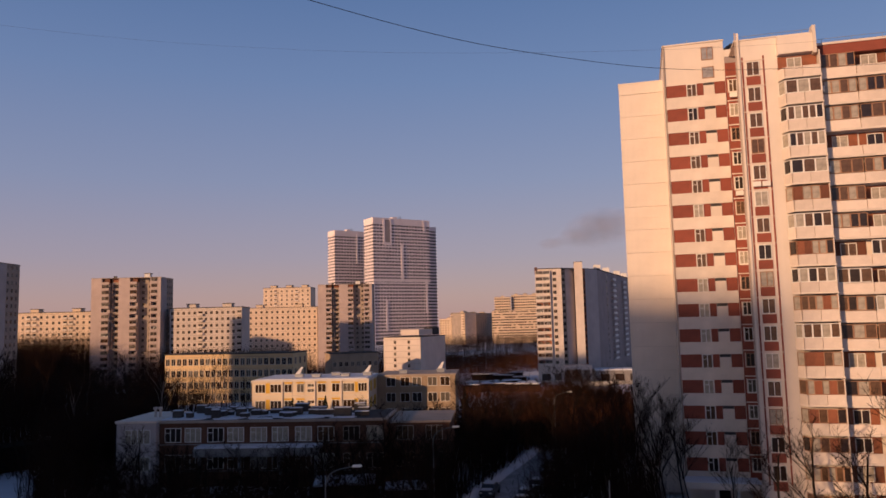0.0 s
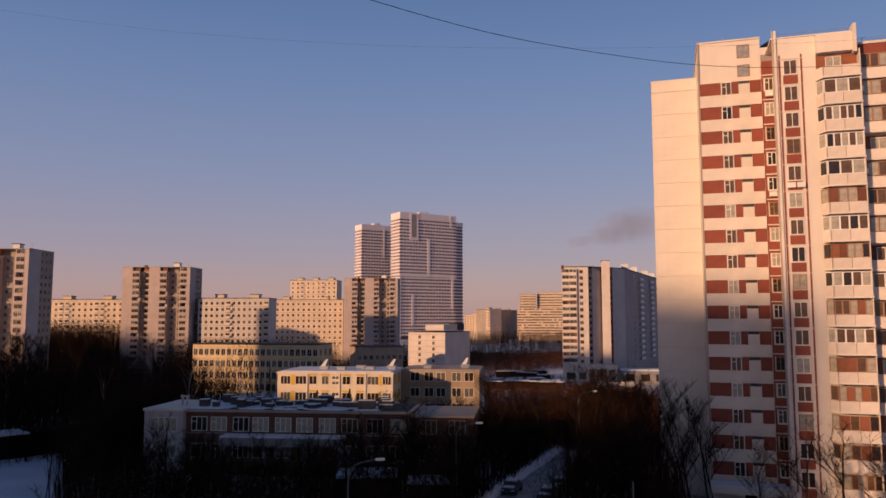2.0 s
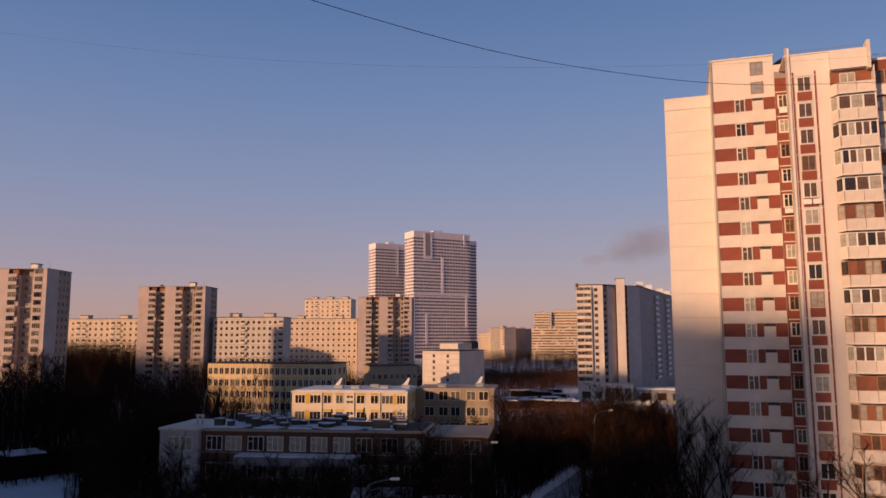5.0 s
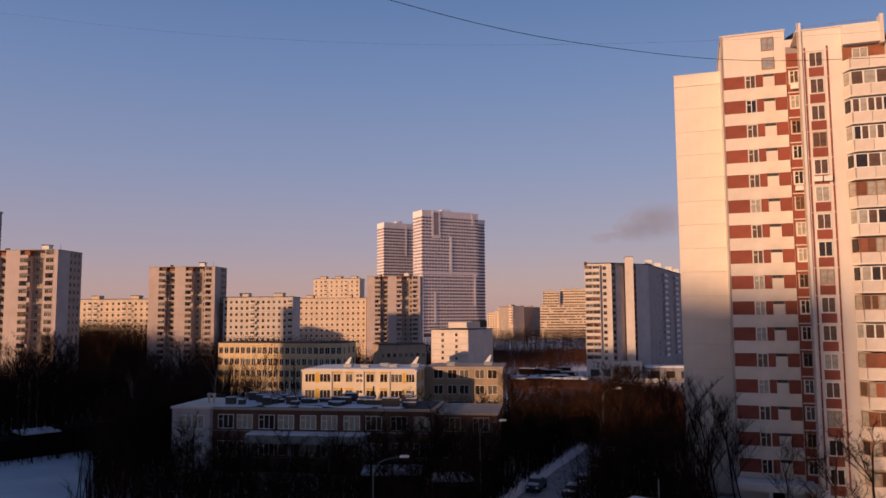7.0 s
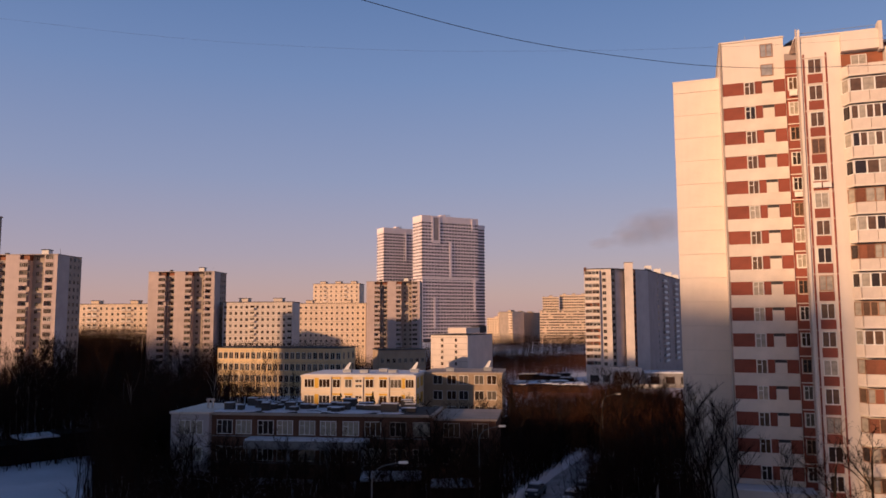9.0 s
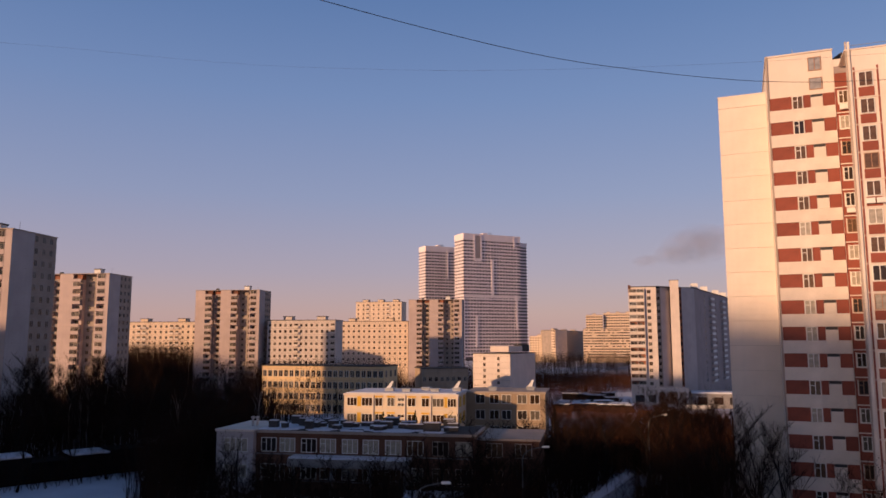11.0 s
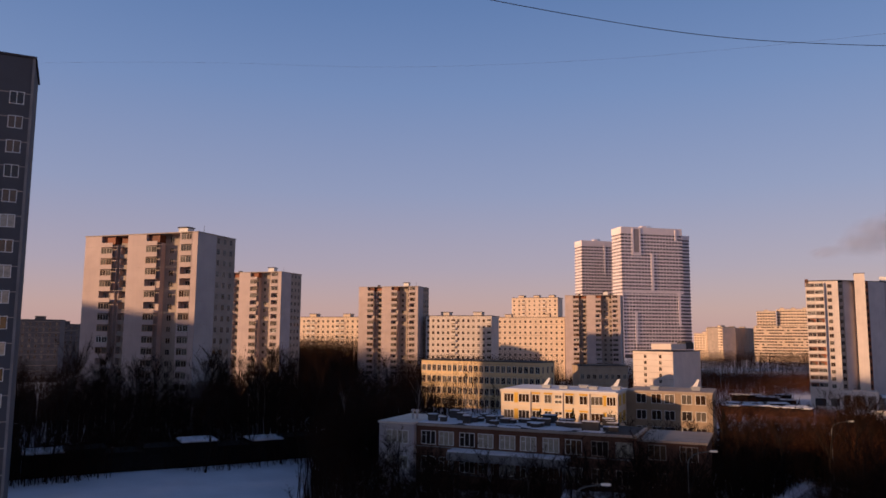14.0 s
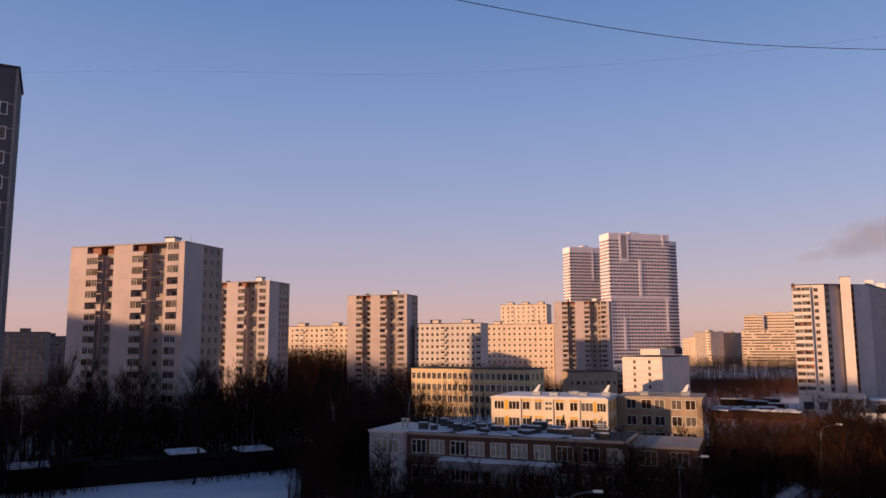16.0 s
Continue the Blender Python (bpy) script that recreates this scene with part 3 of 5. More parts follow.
# ---------------------------------------------------------------- plain panel houses in the distance
def build_panel_house(a, b, depth, top, storeys, cols, wall, label, base=-6.0, first=0.0, win=(1.2, 1.4), skip=(), boxes_on_roof=2, low=0, balcony_cols=(), side_cols=0, ribbon=False, frames="sand_window"):
    """A long house with its front from a to b. Its windows are set storey by storey."""
    dx, dy = b[0] - a[0], b[1] - a[1]
    L = math.hypot(dx, dy)
    t = thing("panel_house", pose(a[0], a[1], 0, 0, 0, math.degrees(math.atan2(dy, dx))), label, "apartment building")
    part("wall", boxes((0, L, 0, depth, base, top)), M[wall], t)
    S = (top - base - 0.9 - first) / storeys
    part("panel_joints", boxes(*[(-0.02, L + 0.02, -0.03, 0.02, base + first + k * S - 0.05, base + first + k * S + 0.05) for k in range(1, storeys + 1)]), M["recess_wall"], t)
    step = L / cols
    if ribbon:
        rng = random.Random(cols + storeys)
        row = mesh_of("long_balcony", boxes((0, L, -1.3, 0, -0.12, 0), (0, L, -1.3, -1.18, 0, 0.42 * S)), M[wall])
        for k in range(low, storeys):
            z = base + first + k * S + 0.12 * S
            part("long_balcony", row, None, t, at=pose(0, 0, z))
            for c in range(cols):
                if rng.random() < 0.82:
                    far_window(t, c * step + 0.1, -0.35, z + 0.45 * S, round(step - 0.3, 2), round(0.42 * S, 2), wall=rng.choice(["sand_window", "sand_window", "wood_frame"]))
            part("partition", boxes(*[(c * step - 0.1, c * step + 0.1, -1.2, 0, z, z + 0.9 * S) for c in range(0, cols + 1, 3)]), M[wall], t)
        skip = tuple(range(cols))
    for k in range(low, storeys):
        for c in range(cols):
            if c in skip:
                continue
            z = base + first + k * S + 0.3 * S
            if c in balcony_cols:
                part("balcony", FARBAL, None, t, at=pose(c * step + 0.15, 0, z - 0.5))
                far_window(t, c * step + 0.4, -0.02, z, 2.0, 1.5, wall="sand_window")
            else:
                far_window(t, c * step + (step - win[0]) / 2, 0, z, win[0], win[1], wall=frames)
        for c in range(side_cols):
            far_window(t, L, (c + 0.5) * depth / side_cols - win[0] / 2, base + first + k * S + 0.3 * S, win[0], win[1], turn=90, wall="sand_window")
    part("roof", boxes((-0.2, L + 0.2, -0.25, depth + 0.2, top, top + 0.3)), M["roof_felt"], t)
    for i in range(boxes_on_roof):
        x = L * (i + 0.5) / boxes_on_roof
        h = part("roof_housing", boxes((x - 2.2, x + 2.2, depth * 0.35, depth * 0.7, top + 0.3, top + 2.0)), M[wall], t)
        part("housing_cap", boxes((x - 2.4, x + 2.4, depth * 0.33, depth * 0.72, top + 2.0, top + 2.25)), M["roof_felt"], h)
    return t


# ---------------------------------------------------------------- the two high white towers
def build_high_tower(a, turn, L, depth, top, step_w, step_drop, label, belts, piers, slots):
    """A tower with ribbon windows: a is its near corner; belts and piers stand before the floor bands, slots are flat
    panels coloured as shaded niches.
    """
    t = thing("high_rise_tower", pose(a[0], a[1], 0, 0, 0, turn), label, "skyscraper", "white towers")
    part("glazing", boxes((0.5, L - 0.5, 0.5, depth - 0.5, -6, top - 4)), M["band_glass"], t, "dark ribbon glazing")
    if step_w:
        part("glazing", boxes((L - 0.5, L + step_w - 0.5, 5.5, depth - 0.5, -6, top - step_drop - 3)), M["band_glass"], t)
    S, W = 4.5, 2.15
    band = mesh_of("floor_band", boxes((0, L, 0, depth, 0, W)), M["tower_white"])
    band2 = mesh_of("floor_band", boxes((L, L + step_w, 5, depth, 0, W)), M["tower_white"]) if step_w else None
    posts = bmesh.new()
    z = -1.0
    while z < top - 8:
        part("floor_band", band, None, t, at=pose(0, 0, z))
        if step_w and z < top - step_drop - 6:
            part("floor_band", band2, None, t, at=pose(0, 0, z))
        for x in np.arange(5.0, L - 2, 4.6).tolist():
            box(posts, x, x + 0.7, 0.2, 0.6, z + W, z + S)
        for y in np.arange(5.0, depth - 2, 4.6).tolist():
            box(posts, 0.2, 0.6, y, y + 0.7, z + W, z + S)
        z += S
    tagged(part("window_post", posts, M["tower_white"], t), kind="stuff")
    part("crown", boxes((0, L, 0, depth, top - 7.0, top)), M["tower_white"], t)
    part("crown", boxes((L * 0.38, L * 0.46, 7, depth - 7, top, top + 3.0)), M["tower_white"], t)
    part("roof_antennas", boxes(*[(L * f, L * f + 0.8, 10, 10.8, top, top + 4.5) for f in (0.47, 0.51, 0.54)]), M["metal"], t)
    if step_w:
        part("crown", boxes((L, L + step_w, 5, depth, top - step_drop - 6, top - step_drop)), M["tower_white"], t)
    for x0, x1, z0, z1 in belts:
        part("belt", boxes((x0, x1, -0.45, 0.3, z0, z1)), M["tower_white"], t)
    for x, w, z0, z1 in piers:
        part("pier", boxes((x, x + w, -0.5, 0.2, z0, z1)), M["tower_white"], t)
    for x0, x1, z0, z1 in slots:
        # niche shade is colour only; the panel stands before the bands
        part("slot_wall", boxes((x0, x1, -0.3, 0.2, z0, z1)), M["mauve_panel"], t, "flat grey-mauve panel coloured as the shade of a tall niche")
    return t


# ---------------------------------------------------------------- the slab house at the end of the street
def build_slab_house():
    t = thing("slab_house", pose(39.9, 317.6, 0, 0, 0, -9), "tall slab house with sunlit pale balcony front and shaded long flank", "apartment building")
    B, T, S = -6.5, 43.5, 2.72
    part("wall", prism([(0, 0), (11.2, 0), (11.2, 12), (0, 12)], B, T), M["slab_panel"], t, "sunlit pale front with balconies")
    # recess, grey walls and flank: shade put into darker wall colours
    part("recess_wall", prism([(11.2, 2.6), (12.9, 2.6), (12.9, 12), (11.2, 12)], B, T - 0.3), M["recess_wall"], t)
    part("grey_wall", prism([(12.9, 2.5), (16.9, 7.7), (16.9, 14), (12.9, 14)], B, T + 0.4), M["grey_panel"], t, "blank wall turned from the sun, greyed for its shade")
    part("pier", boxes((16.9, 20.4, 4.6, 14, B + 5, T + 2.9)), M["slab_panel"], t, "projecting pale pier")
    part("pier_cap", boxes((16.75, 20.55, 4.5, 14.2, T + 2.9, T + 3.1)), M["roof_felt"], t)
    part("recess_wall", prism([(20.4, 7.4), (21.5, 7.4), (21.5, 16), (20.4, 16)], B, T), M["rust_brown"], t)
    part("grey_wall", prism([(21.5, 7.4), (27.1, 14.7), (27.1, 24), (21.5, 24)], B, T), M["grey_panel"], t)
    part("flank_wall", prism([(27.1, 14.75), (58.1, 138.7), (46, 142), (14, 24)], B, T), M["mauve_panel"], t, "long flank with its shade in the grey colour")
    part("roof", prism([(-0.2, -0.2), (11.4, -0.2), (27.3, 14.6), (58.3, 138.7), (46, 142.3), (-0.2, 12)], T, T + 0.35), M["roof_felt"], t)
    part("corner_parapet", boxes((-0.15, 1.0, -0.15, 0.4, T - 2.2, T + 0.9)), M["rust_brown"], t)
    # sunlit front: a stack of loggias, a blank strip, a column of narrow windows
    rng = random.Random(11)
    floor_slab = mesh_of("balcony", boxes((0, 2.9, -1.0, 0, 0, 0.14), (0, 2.9, -1.0, -0.9, 0.14, 1.12)), M["balcony_screen"])
    open_back = mesh_of("loggia_wall", boxes((0, 2.9, -0.06, 0, 0.14, 2.5)), M["rust_brown"])
    cheek = mesh_of("cheek", boxes((0, 0.16, -1.05, 0, -0.1, 2.72)), M["slab_panel"])
    for k in range(15):
        z = T - 3.4 - k * S
        for x in (0.25, 3.3):
            part("balcony", floor_slab, None, t, at=pose(x, 0, z))
            kind = rng.choice(["open", "open", "open", "sand_window", "sand_window", "wood_frame", "white_frame"])
            if kind == "open":
                part("loggia_wall", open_back, None, t, at=pose(x, 0, z))
                far_window(t, x + 0.5, -0.06, z + 0.5, 1.6, 1.7, wall="wood_frame")
            else:
                far_window(t, x + 0.03, -0.95, z + 1.14, 1.4, 1.4, wall=kind)
                far_window(t, x + 1.46, -0.95, z + 1.14, 1.4, 1.4, wall=kind)
        for x in (0.1, 3.15, 6.2):
            part("cheek", cheek, None, t, at=pose(x, 0, z))
        far_window(t, 7.5, 0, z + 0.7, 1.5, 1.5, wall="sand_window")
        far_window(t, 11.4, 2.6, z + 0.7, 1.2, 1.5, wall="recess_wall")
        far_window(t, 20.55, 7.4, z + 0.7, 0.8, 1.5, wall="rust_brown")
        part("panel_joint", boxes((6.4, 11.2, -0.015, 0.02, z - 0.05, z + 0.02)), M["joint"], t)
        # flank: loggia stacks and window columns
        ang = math.degrees(math.atan2(124, 31))
        for u in (0.16, 0.25, 0.37, 0.49, 0.66, 0.85, 0.95):
            x, y = 27.1 + 31 * u, 14.75 + 124 * u
            if u in (0.25, 0.49, 0.85):
                part("balcony", FLANKBAL, None, t, at=pose(x, y, z, 0, 0, ang))
            else:
                far_window(t, x, y, z + 0.7, 2.6, 1.5, turn=ang, wall="grey_panel")
    for u in (0.05, 0.22, 0.45, 0.62, 0.82):
        x, y = 27.1 + 31 * u, 14.75 + 124 * u
        part("roof_vent", boxes((x - 2.6, x + 0.4, y, y + 5, T + 0.35, T + 2.6)), M["white_panel"], t)
    # ground floor, its deep canopy and the lit forecourt wall
    part("shop_window", boxes((1.5, 5.2, -0.08, 0, B + 2.4, B + 5.2)), M["dark_glass"], t)
    part("shop_window", boxes((6.8, 9.8, -0.08, 0, B + 2.4, B + 5.2)), M["dark_glass"], t)
    part("lobby", boxes((12.9, 26, 1.0, 9, B, B + 6.8)), M["recess_wall"], t)
    part("lobby_canopy", boxes((9.5, 22.5, -5, 6, B + 7.0, B + 8.6)), M["slab_panel"], t)
    for x in (10.2, 13.4, 18.2, 21.6):
        part("lobby_post", boxes((x, x + 0.7, -4.8, -4.1, B, B + 7.0)), M["slab_panel"], t)
    part("annex_wall", boxes((24, 60, -2, 8, B, B + 6.4)), M["plinth"], t, "dark low annex with snow on its roof")
    part("annex_snow", boxes((23.6, 60.4, -2.4, 8, B + 6.4, B + 7.0)), M["snow"], t)
    for x in range(26, 58, 6):
        part("annex_window", boxes((x, x + 3.6, -2.1, -2, B + 2.2, B + 5.0)), M["dark_glass"], t)
    part("forecourt_wall", boxes((14, 30, -12, -11.6, B, B + 2.6)), M["white_panel"], t)
    part("forecourt_snow", boxes((-4, 34, -11.5, -0.2, B - 0.6, B + 0.5)), M["snow"], t)
    return t


# ---------------------------------------------------------------- school and kindergarten
def build_school():
    t = thing("school_building", pose(-36.6, 140.6, 0, 0, 0, -4), "sunlit cream and yellow school with snowy roof", "school")
    top, S = 11.0, 3.35
    part("wall", boxes((0, 22.3, 0, 14, -1, top)), M["school_wall"], t)
    part("cornice", boxes((-0.15, 22.45, -0.2, 14.1, top, top + 0.35)), M["cream_trim"], t)
    part("roof_snow", boxes((0.4, 21.9, 0.4, 13.6, top + 0.35, top + 0.5)), M["snow"], t)
    # brown wing, its wall and cornice coloured darker because it lies unlit
    part("wing_wall", boxes((22.3, 38, 9.5, 22, -1, top)), M["tan_wall"], t, "brown side wing, darkened in colour for its shade")
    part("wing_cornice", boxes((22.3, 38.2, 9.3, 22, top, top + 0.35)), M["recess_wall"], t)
    bays = [(0.6, 2.0, 3), (3.5, 2.2, 3), (6.2, 1.5, 2), (8.6, 1.4, 2), (12.6, 1.6, 2), (15.3, 1.5, 2), (17.4, 2.3, 3), (20.3, 1.7, 3)]
    yell = mesh_of("yellow_panel", boxes((0, 0.8, -0.06, 0, 0, 1.9)), M["yellow_panel"])
    head = mesh_of("yellow_panel", boxes((0, 1.6, -0.06, 0, 0, 0.34)), M["yellow_panel"])
    for k in range(3):
        z = 2.9 + k * 3.05
        for x, w, n in bays:
            window(t, x, 0, z, w, 1.6, n, bar=False, glass_key="dark_glass")
        part("yellow_panel", yell, None, t, at=pose(2.65, 0, z - 0.1))
        part("yellow_panel", yell, None, t, at=pose(19.55, 0, z - 0.1))
        for x in (6.15, 8.5, 12.6, 15.25):
            part("yellow_panel", head, None, t, at=pose(x, 0, z + 1.63))
        for j in (0, 1):
            window(t, 10.6, 0, z + j * 0.95, 1.5, 0.65, 2, glass_key="dark_glass")
        for x in (24.2, 27.0, 29.4, 32.5, 35):
            window(t, x, 9.5, z, 1.9, 1.8, 2, glass_key="dark_glass")
        part("yellow_panel", boxes((22.3, 22.36, 1.5, 3.6, z - 0.1, z + 1.8)), M["yellow_panel"], t)
        part("yellow_panel", boxes((22.3, 22.36, 5.5, 8.0, z - 0.1, z + 1.8)), M["yellow_panel"], t)
    for x in (5.7, 11.95, 16.95, 22.1):
        part("pilaster", boxes((x, x + 0.25, -0.22, 0, -1, top)), M["cream_trim"], t)
    for k in (1, 2):
        part("string_course", boxes((0, 22.3, -0.1, 0, 2.2 + k * 3.05, 2.35 + k * 3.05)), M["cream_trim"], t)
    # skylights, vents and hatches on the roof
    for i, (x, y) in enumerate(((6.8, 5), (20.0, 7), (34.0, 14), (13.5, 8), (16, 5), (26.5, 12), (10.5, 4))):
        v = part("roof_vent", boxes((x, x + 1.6, y, y + 1.4, top + 0.3, top + 0.95), (x - 0.15, x + 1.75, y - 0.15, y + 1.55, top + 0.95, top + 1.1)), M["metal"], t)
        if i < 3:
            bm = bmesh.new()
            a = [bm.verts.new(p) for p in ((x + 0.2, y, top + 1.1), (x + 1.1, y, top + 1.1), (x + 1.5, y + 0.8, top + 2.4), (x + 1.1, y + 0.8, top + 2.4))]
            b = [bm.verts.new(v_.co + Vector((0, 0.12, 0.04))) for v_ in a]
            bm.faces.new(a)
            bm.faces.new(b[::-1])
            for i in range(4):
                bm.faces.new((a[i], b[i], b[(i + 1) % 4], a[(i + 1) % 4]))
            part("hatch", bm, M["white_panel"], v)


def build_kindergarten():
    t = thing("kindergarten_building", pose(-45.1, 103.2, 0, 0, 0, -4), "two-storey brown brick kindergarten with snowy flat roof and vents", "kindergarten")
    top, L, D = 8.5, 37.0, 10.0
    part("wall", boxes((5.6, L, 0, D, -1, top)), M["brick_brown"], t)
    part("rear_wing", boxes((L, 45.5, 2.6, D + 4, -1, top - 0.7)), M["brick_brown"], t, "set-back brown brick wing")
    part("rear_cornice", boxes((L, 45.7, 2.4, D + 4.1, top - 0.7, top - 0.42)), M["recess_wall"], t)
    part("stair_wing", boxes((0, 5.6, -1.0, D, -1, top + 0.2)), M["grey_panel"], t, "pale plastered end wing")
    part("cornice", boxes((5.6, L + 0.2, -0.25, D + 0.1, top, top + 0.3)), M["recess_wall"], t)
    part("cornice", boxes((-0.15, 5.7, -1.2, D + 0.1, top + 0.2, top + 0.5)), M["cream_trim"], t)
    part("roof", boxes((0.3, L - 0.2, 0.3, D - 0.3, top + 0.3, top + 0.34)), M["roof_felt"], t)
    # wind-blown snow, thinner towards one end, with bare felt round the vents
    drift = random.Random(15)
    for i in range(70):
        f = drift.random() ** 1.5
        x, y, r = 0.8 + f * (L - 5), drift.uniform(0.6, D - 0.8), drift.uniform(0.9, 2.6) * (1.15 - 0.6 * f)
        pts = []
        for k in range(11):
            an = 2 * math.pi * k / 11
            q = r * drift.uniform(0.65, 1.0)
            pts.append((min(max(x + 1.7 * q * math.cos(an), 0.35), L - 0.3), min(max(y + q * math.sin(an), 0.35), D - 0.35)))
        bm = bmesh.new()
        z = top + 0.36 + 0.0012 * i
        lo = [bm.verts.new((px, py, top + 0.3)) for px, py in pts]
        hi = [bm.verts.new((x + (px - x) * 0.93, y + (py - y) * 0.93, z + 0.05)) for px, py in pts]
        bm.faces.new(hi)
        for k in range(11):
            bm.faces.new((lo[k], lo[(k + 1) % 11], hi[(k + 1) % 11], hi[k]))
        part("roof_snow", bm, M["snow"], t)
    for k in range(2):
        z = 2.3 + k * 3.6
        window(t, 1.2, -1.0, z, 3.6, 1.9, 4, bar=True)
        for i, x in enumerate((6.4, 9.2, 12.4, 15.2, 18.4, 21.4, 24.6, 27.7, 31.2, 34.4, 38.2, 42.2)):
            window(t, x, 2.6 if x > L else 0, z - (0.4 if x > L else 0), 2.3, 1.95, 3, bar=True, frame_key="white_frame" if i < 8 else "sand_window")
        part("string_course", boxes((5.6, L, -0.08, 0, z - 0.35, z - 0.2)), M["plinth"], t)
    part("canopy", boxes((11.5, 28.4, -2.4, 0, 4.9, 5.35), (11.4, 28.5, -2.55, -2.4, 4.3, 5.4)), M["plinth"], t)
    part("canopy_snow", boxes((11.5, 28.4, -2.4, -0.1, 5.35, 5.62)), M["snow"], t)
    for x in (12, 17.5, 23, 27.8):
        part("canopy_post", boxes((x, x + 0.35, -2.4, -2.05, -1, 4.9)), M["plinth"], t)
    rng = random.Random(8)
    for i in range(36):
        x, y = rng.uniform(6, L - 4), rng.uniform(1.2, D - 2.2)
        w, d, h = rng.uniform(0.6, 2.4), rng.uniform(0.6, 1.2), rng.uniform(0.4, 1.1)
        v = part("roof_vent", boxes((x, x + w, y, y + d, top + 0.4, top + 0.4 + h), (x - 0.12, x + w + 0.12, y - 0.12, y + d + 0.12, top + 0.4 + h, top + 0.5 + h)), M["roof_felt"], t)
        part("vent_snow", boxes((x, x + w, y, y + d, top + 0.5 + h, top + 0.58 + h)), M["snow"], v)
    for x in (3.4, 4.1):
        part("pipe_cap", boxes((x, x + 0.25, 3, 3.25, top, top + 1.6), (x - 0.1, x + 0.35, 2.9, 3.35, top + 1.6, top + 1.9)), M["metal"], t)


def build_plain(name, pts, z0, z1, wall, label, category="apartment building"):
    """A plain closed house behind the eye, or far off."""
    t = thing(name, pose(0, 0, 0), label, category)
    bm = bmesh.new()
    lo = [bm.verts.new((x, y, z0)) for x, y in pts]
    hi = [bm.verts.new((x, y, z1)) for x, y in pts]
    n = len(pts)
    for i in range(n):
        bm.faces.new((lo[i], lo[(i + 1) % n], hi[(i + 1) % n], hi[i]))
    bm.faces.new(hi)
    bm.faces.new(lo[::-1])
    bmesh.ops.recalc_face_normals(bm, faces=bm.faces)
    part("wall", bm, M[wall], t)
    c = [sum(p[i] for p in pts) / n for i in (0, 1)]
    bm = bmesh.new()
    lo = [bm.verts.new((c[0] + 0.985 * (x - c[0]), c[1] + 0.985 * (y - c[1]), z1 - 0.1)) for x, y in pts]
    hi = [bm.verts.new(v.co + Vector((0, 0, 0.3))) for v in lo]
    bm.faces.new(hi)
    for i in range(n):
        bm.faces.new((lo[i], lo[(i + 1) % n], hi[(i + 1) % n], hi[i]))
    bmesh.ops.recalc_face_normals(bm, faces=bm.faces)
    part("roof", bm, M["roof_felt"], t)
    return t


def along(u, v):
    """From metres across and along the sun's way to x, y."""
    return 0.643 * u + 0.766 * v, -0.766 * u + 0.643 * v


FARBAL = mesh_of("balcony", boxes((0, 2.6, -0.9, 0, -0.1, 0), (0, 2.6, -0.9, -0.8, 0, 0.95)), M["balcony_screen"])

FLANKBAL = mesh_of("balcony", boxes((0, 8.5, -1.3, 0, 0, 0.14), (0, 8.5, -1.3, -1.15, 0.14, 1.1)), M["white_panel"])

build_banded_house()
build_point_block(pose(-118.7 - 36, 153.5, 0) @ Matrix.Diagonal((36 / 33, 1, 1.02, 1)), "sixteen-storey pale panel tower block, half in evening sun")
build_point_block(pose(-159.6 - 33, 260, 0.6), "sixteen-storey pale panel tower block beyond bare trees")
build_point_block(pose(-134 - 33, 348, 0), "sixteen-storey panel tower block beside a long low house")
build_point_block(pose(-43.6 - 33, 448, 0), "sixteen-storey panel tower block in front of white towers")
build_slab_house()
build_school()
build_kindergarten()
# the long three-storey school and its neighbours
build_panel_house((-92.2, 244), (-48.6, 237), 13, 12.9, 4, 22, "ochre_wall", "long yellow four-storey school in a strip of sun", base=-3.0, win=(1.5, 2.2), boxes_on_roof=0, side_cols=3, frames="white_frame")
build_panel_house((-40, 262), (-24, 268), 12, 11.3, 3, 8, "tan_wall", "low sandy annex behind the school", base=-5, win=(1.2, 1.6), boxes_on_roof=0)
build_panel_house((-228, 385), (-183.5, 385), 14, 31.5, 12, 14, "sand_panel", "twelve-storey sandy panel house with balcony rows", balcony_cols=(3, 4, 9, 10), low=4)
build_panel_house((-131, 352), (-96.5, 352), 14, 31.2, 12, 13, "slab_panel", "twelve-storey pale panel house with small windows", balcony_cols=(5, 12), low=3)
build_panel_house((-128.9, 460), (-79, 460), 14, 33.2, 11, 15, "sand_panel", "sunlit pale panel house with small windows", low=3)
build_panel_house((-136, 555), (-100, 553), 16, 50.5, 17, 9, "sand_panel", "tall sunlit sandy house behind the tower block", low=8, boxes_on_roof=3, balcony_cols=(2, 6))
# white windowless block
wb = build_panel_house(polar(-4.71, 300)[:2], polar(-1.86, 293)[:2], 26, 16.0, 9, 8, "slab_panel", "white exchange block with two columns of small windows", win=(1.1, 1.3), skip=(0, 1, 3, 4, 6, 7), boxes_on_roof=0)
part("upper_block", boxes((7.5, 15.6, 0.3, 14, 16.8, 19.0)), M["slab_panel"], wb)
part("ribs", boxes(*[(15.95, 16.25, y, y + 0.5, -6, 16.4) for y in range(2, 25, 3)]), M["grey_panel"], wb)
part("roof_housing", boxes((11, 14.5, 16, 24, 16.8, 19.5)), M["roof_felt"], wb)
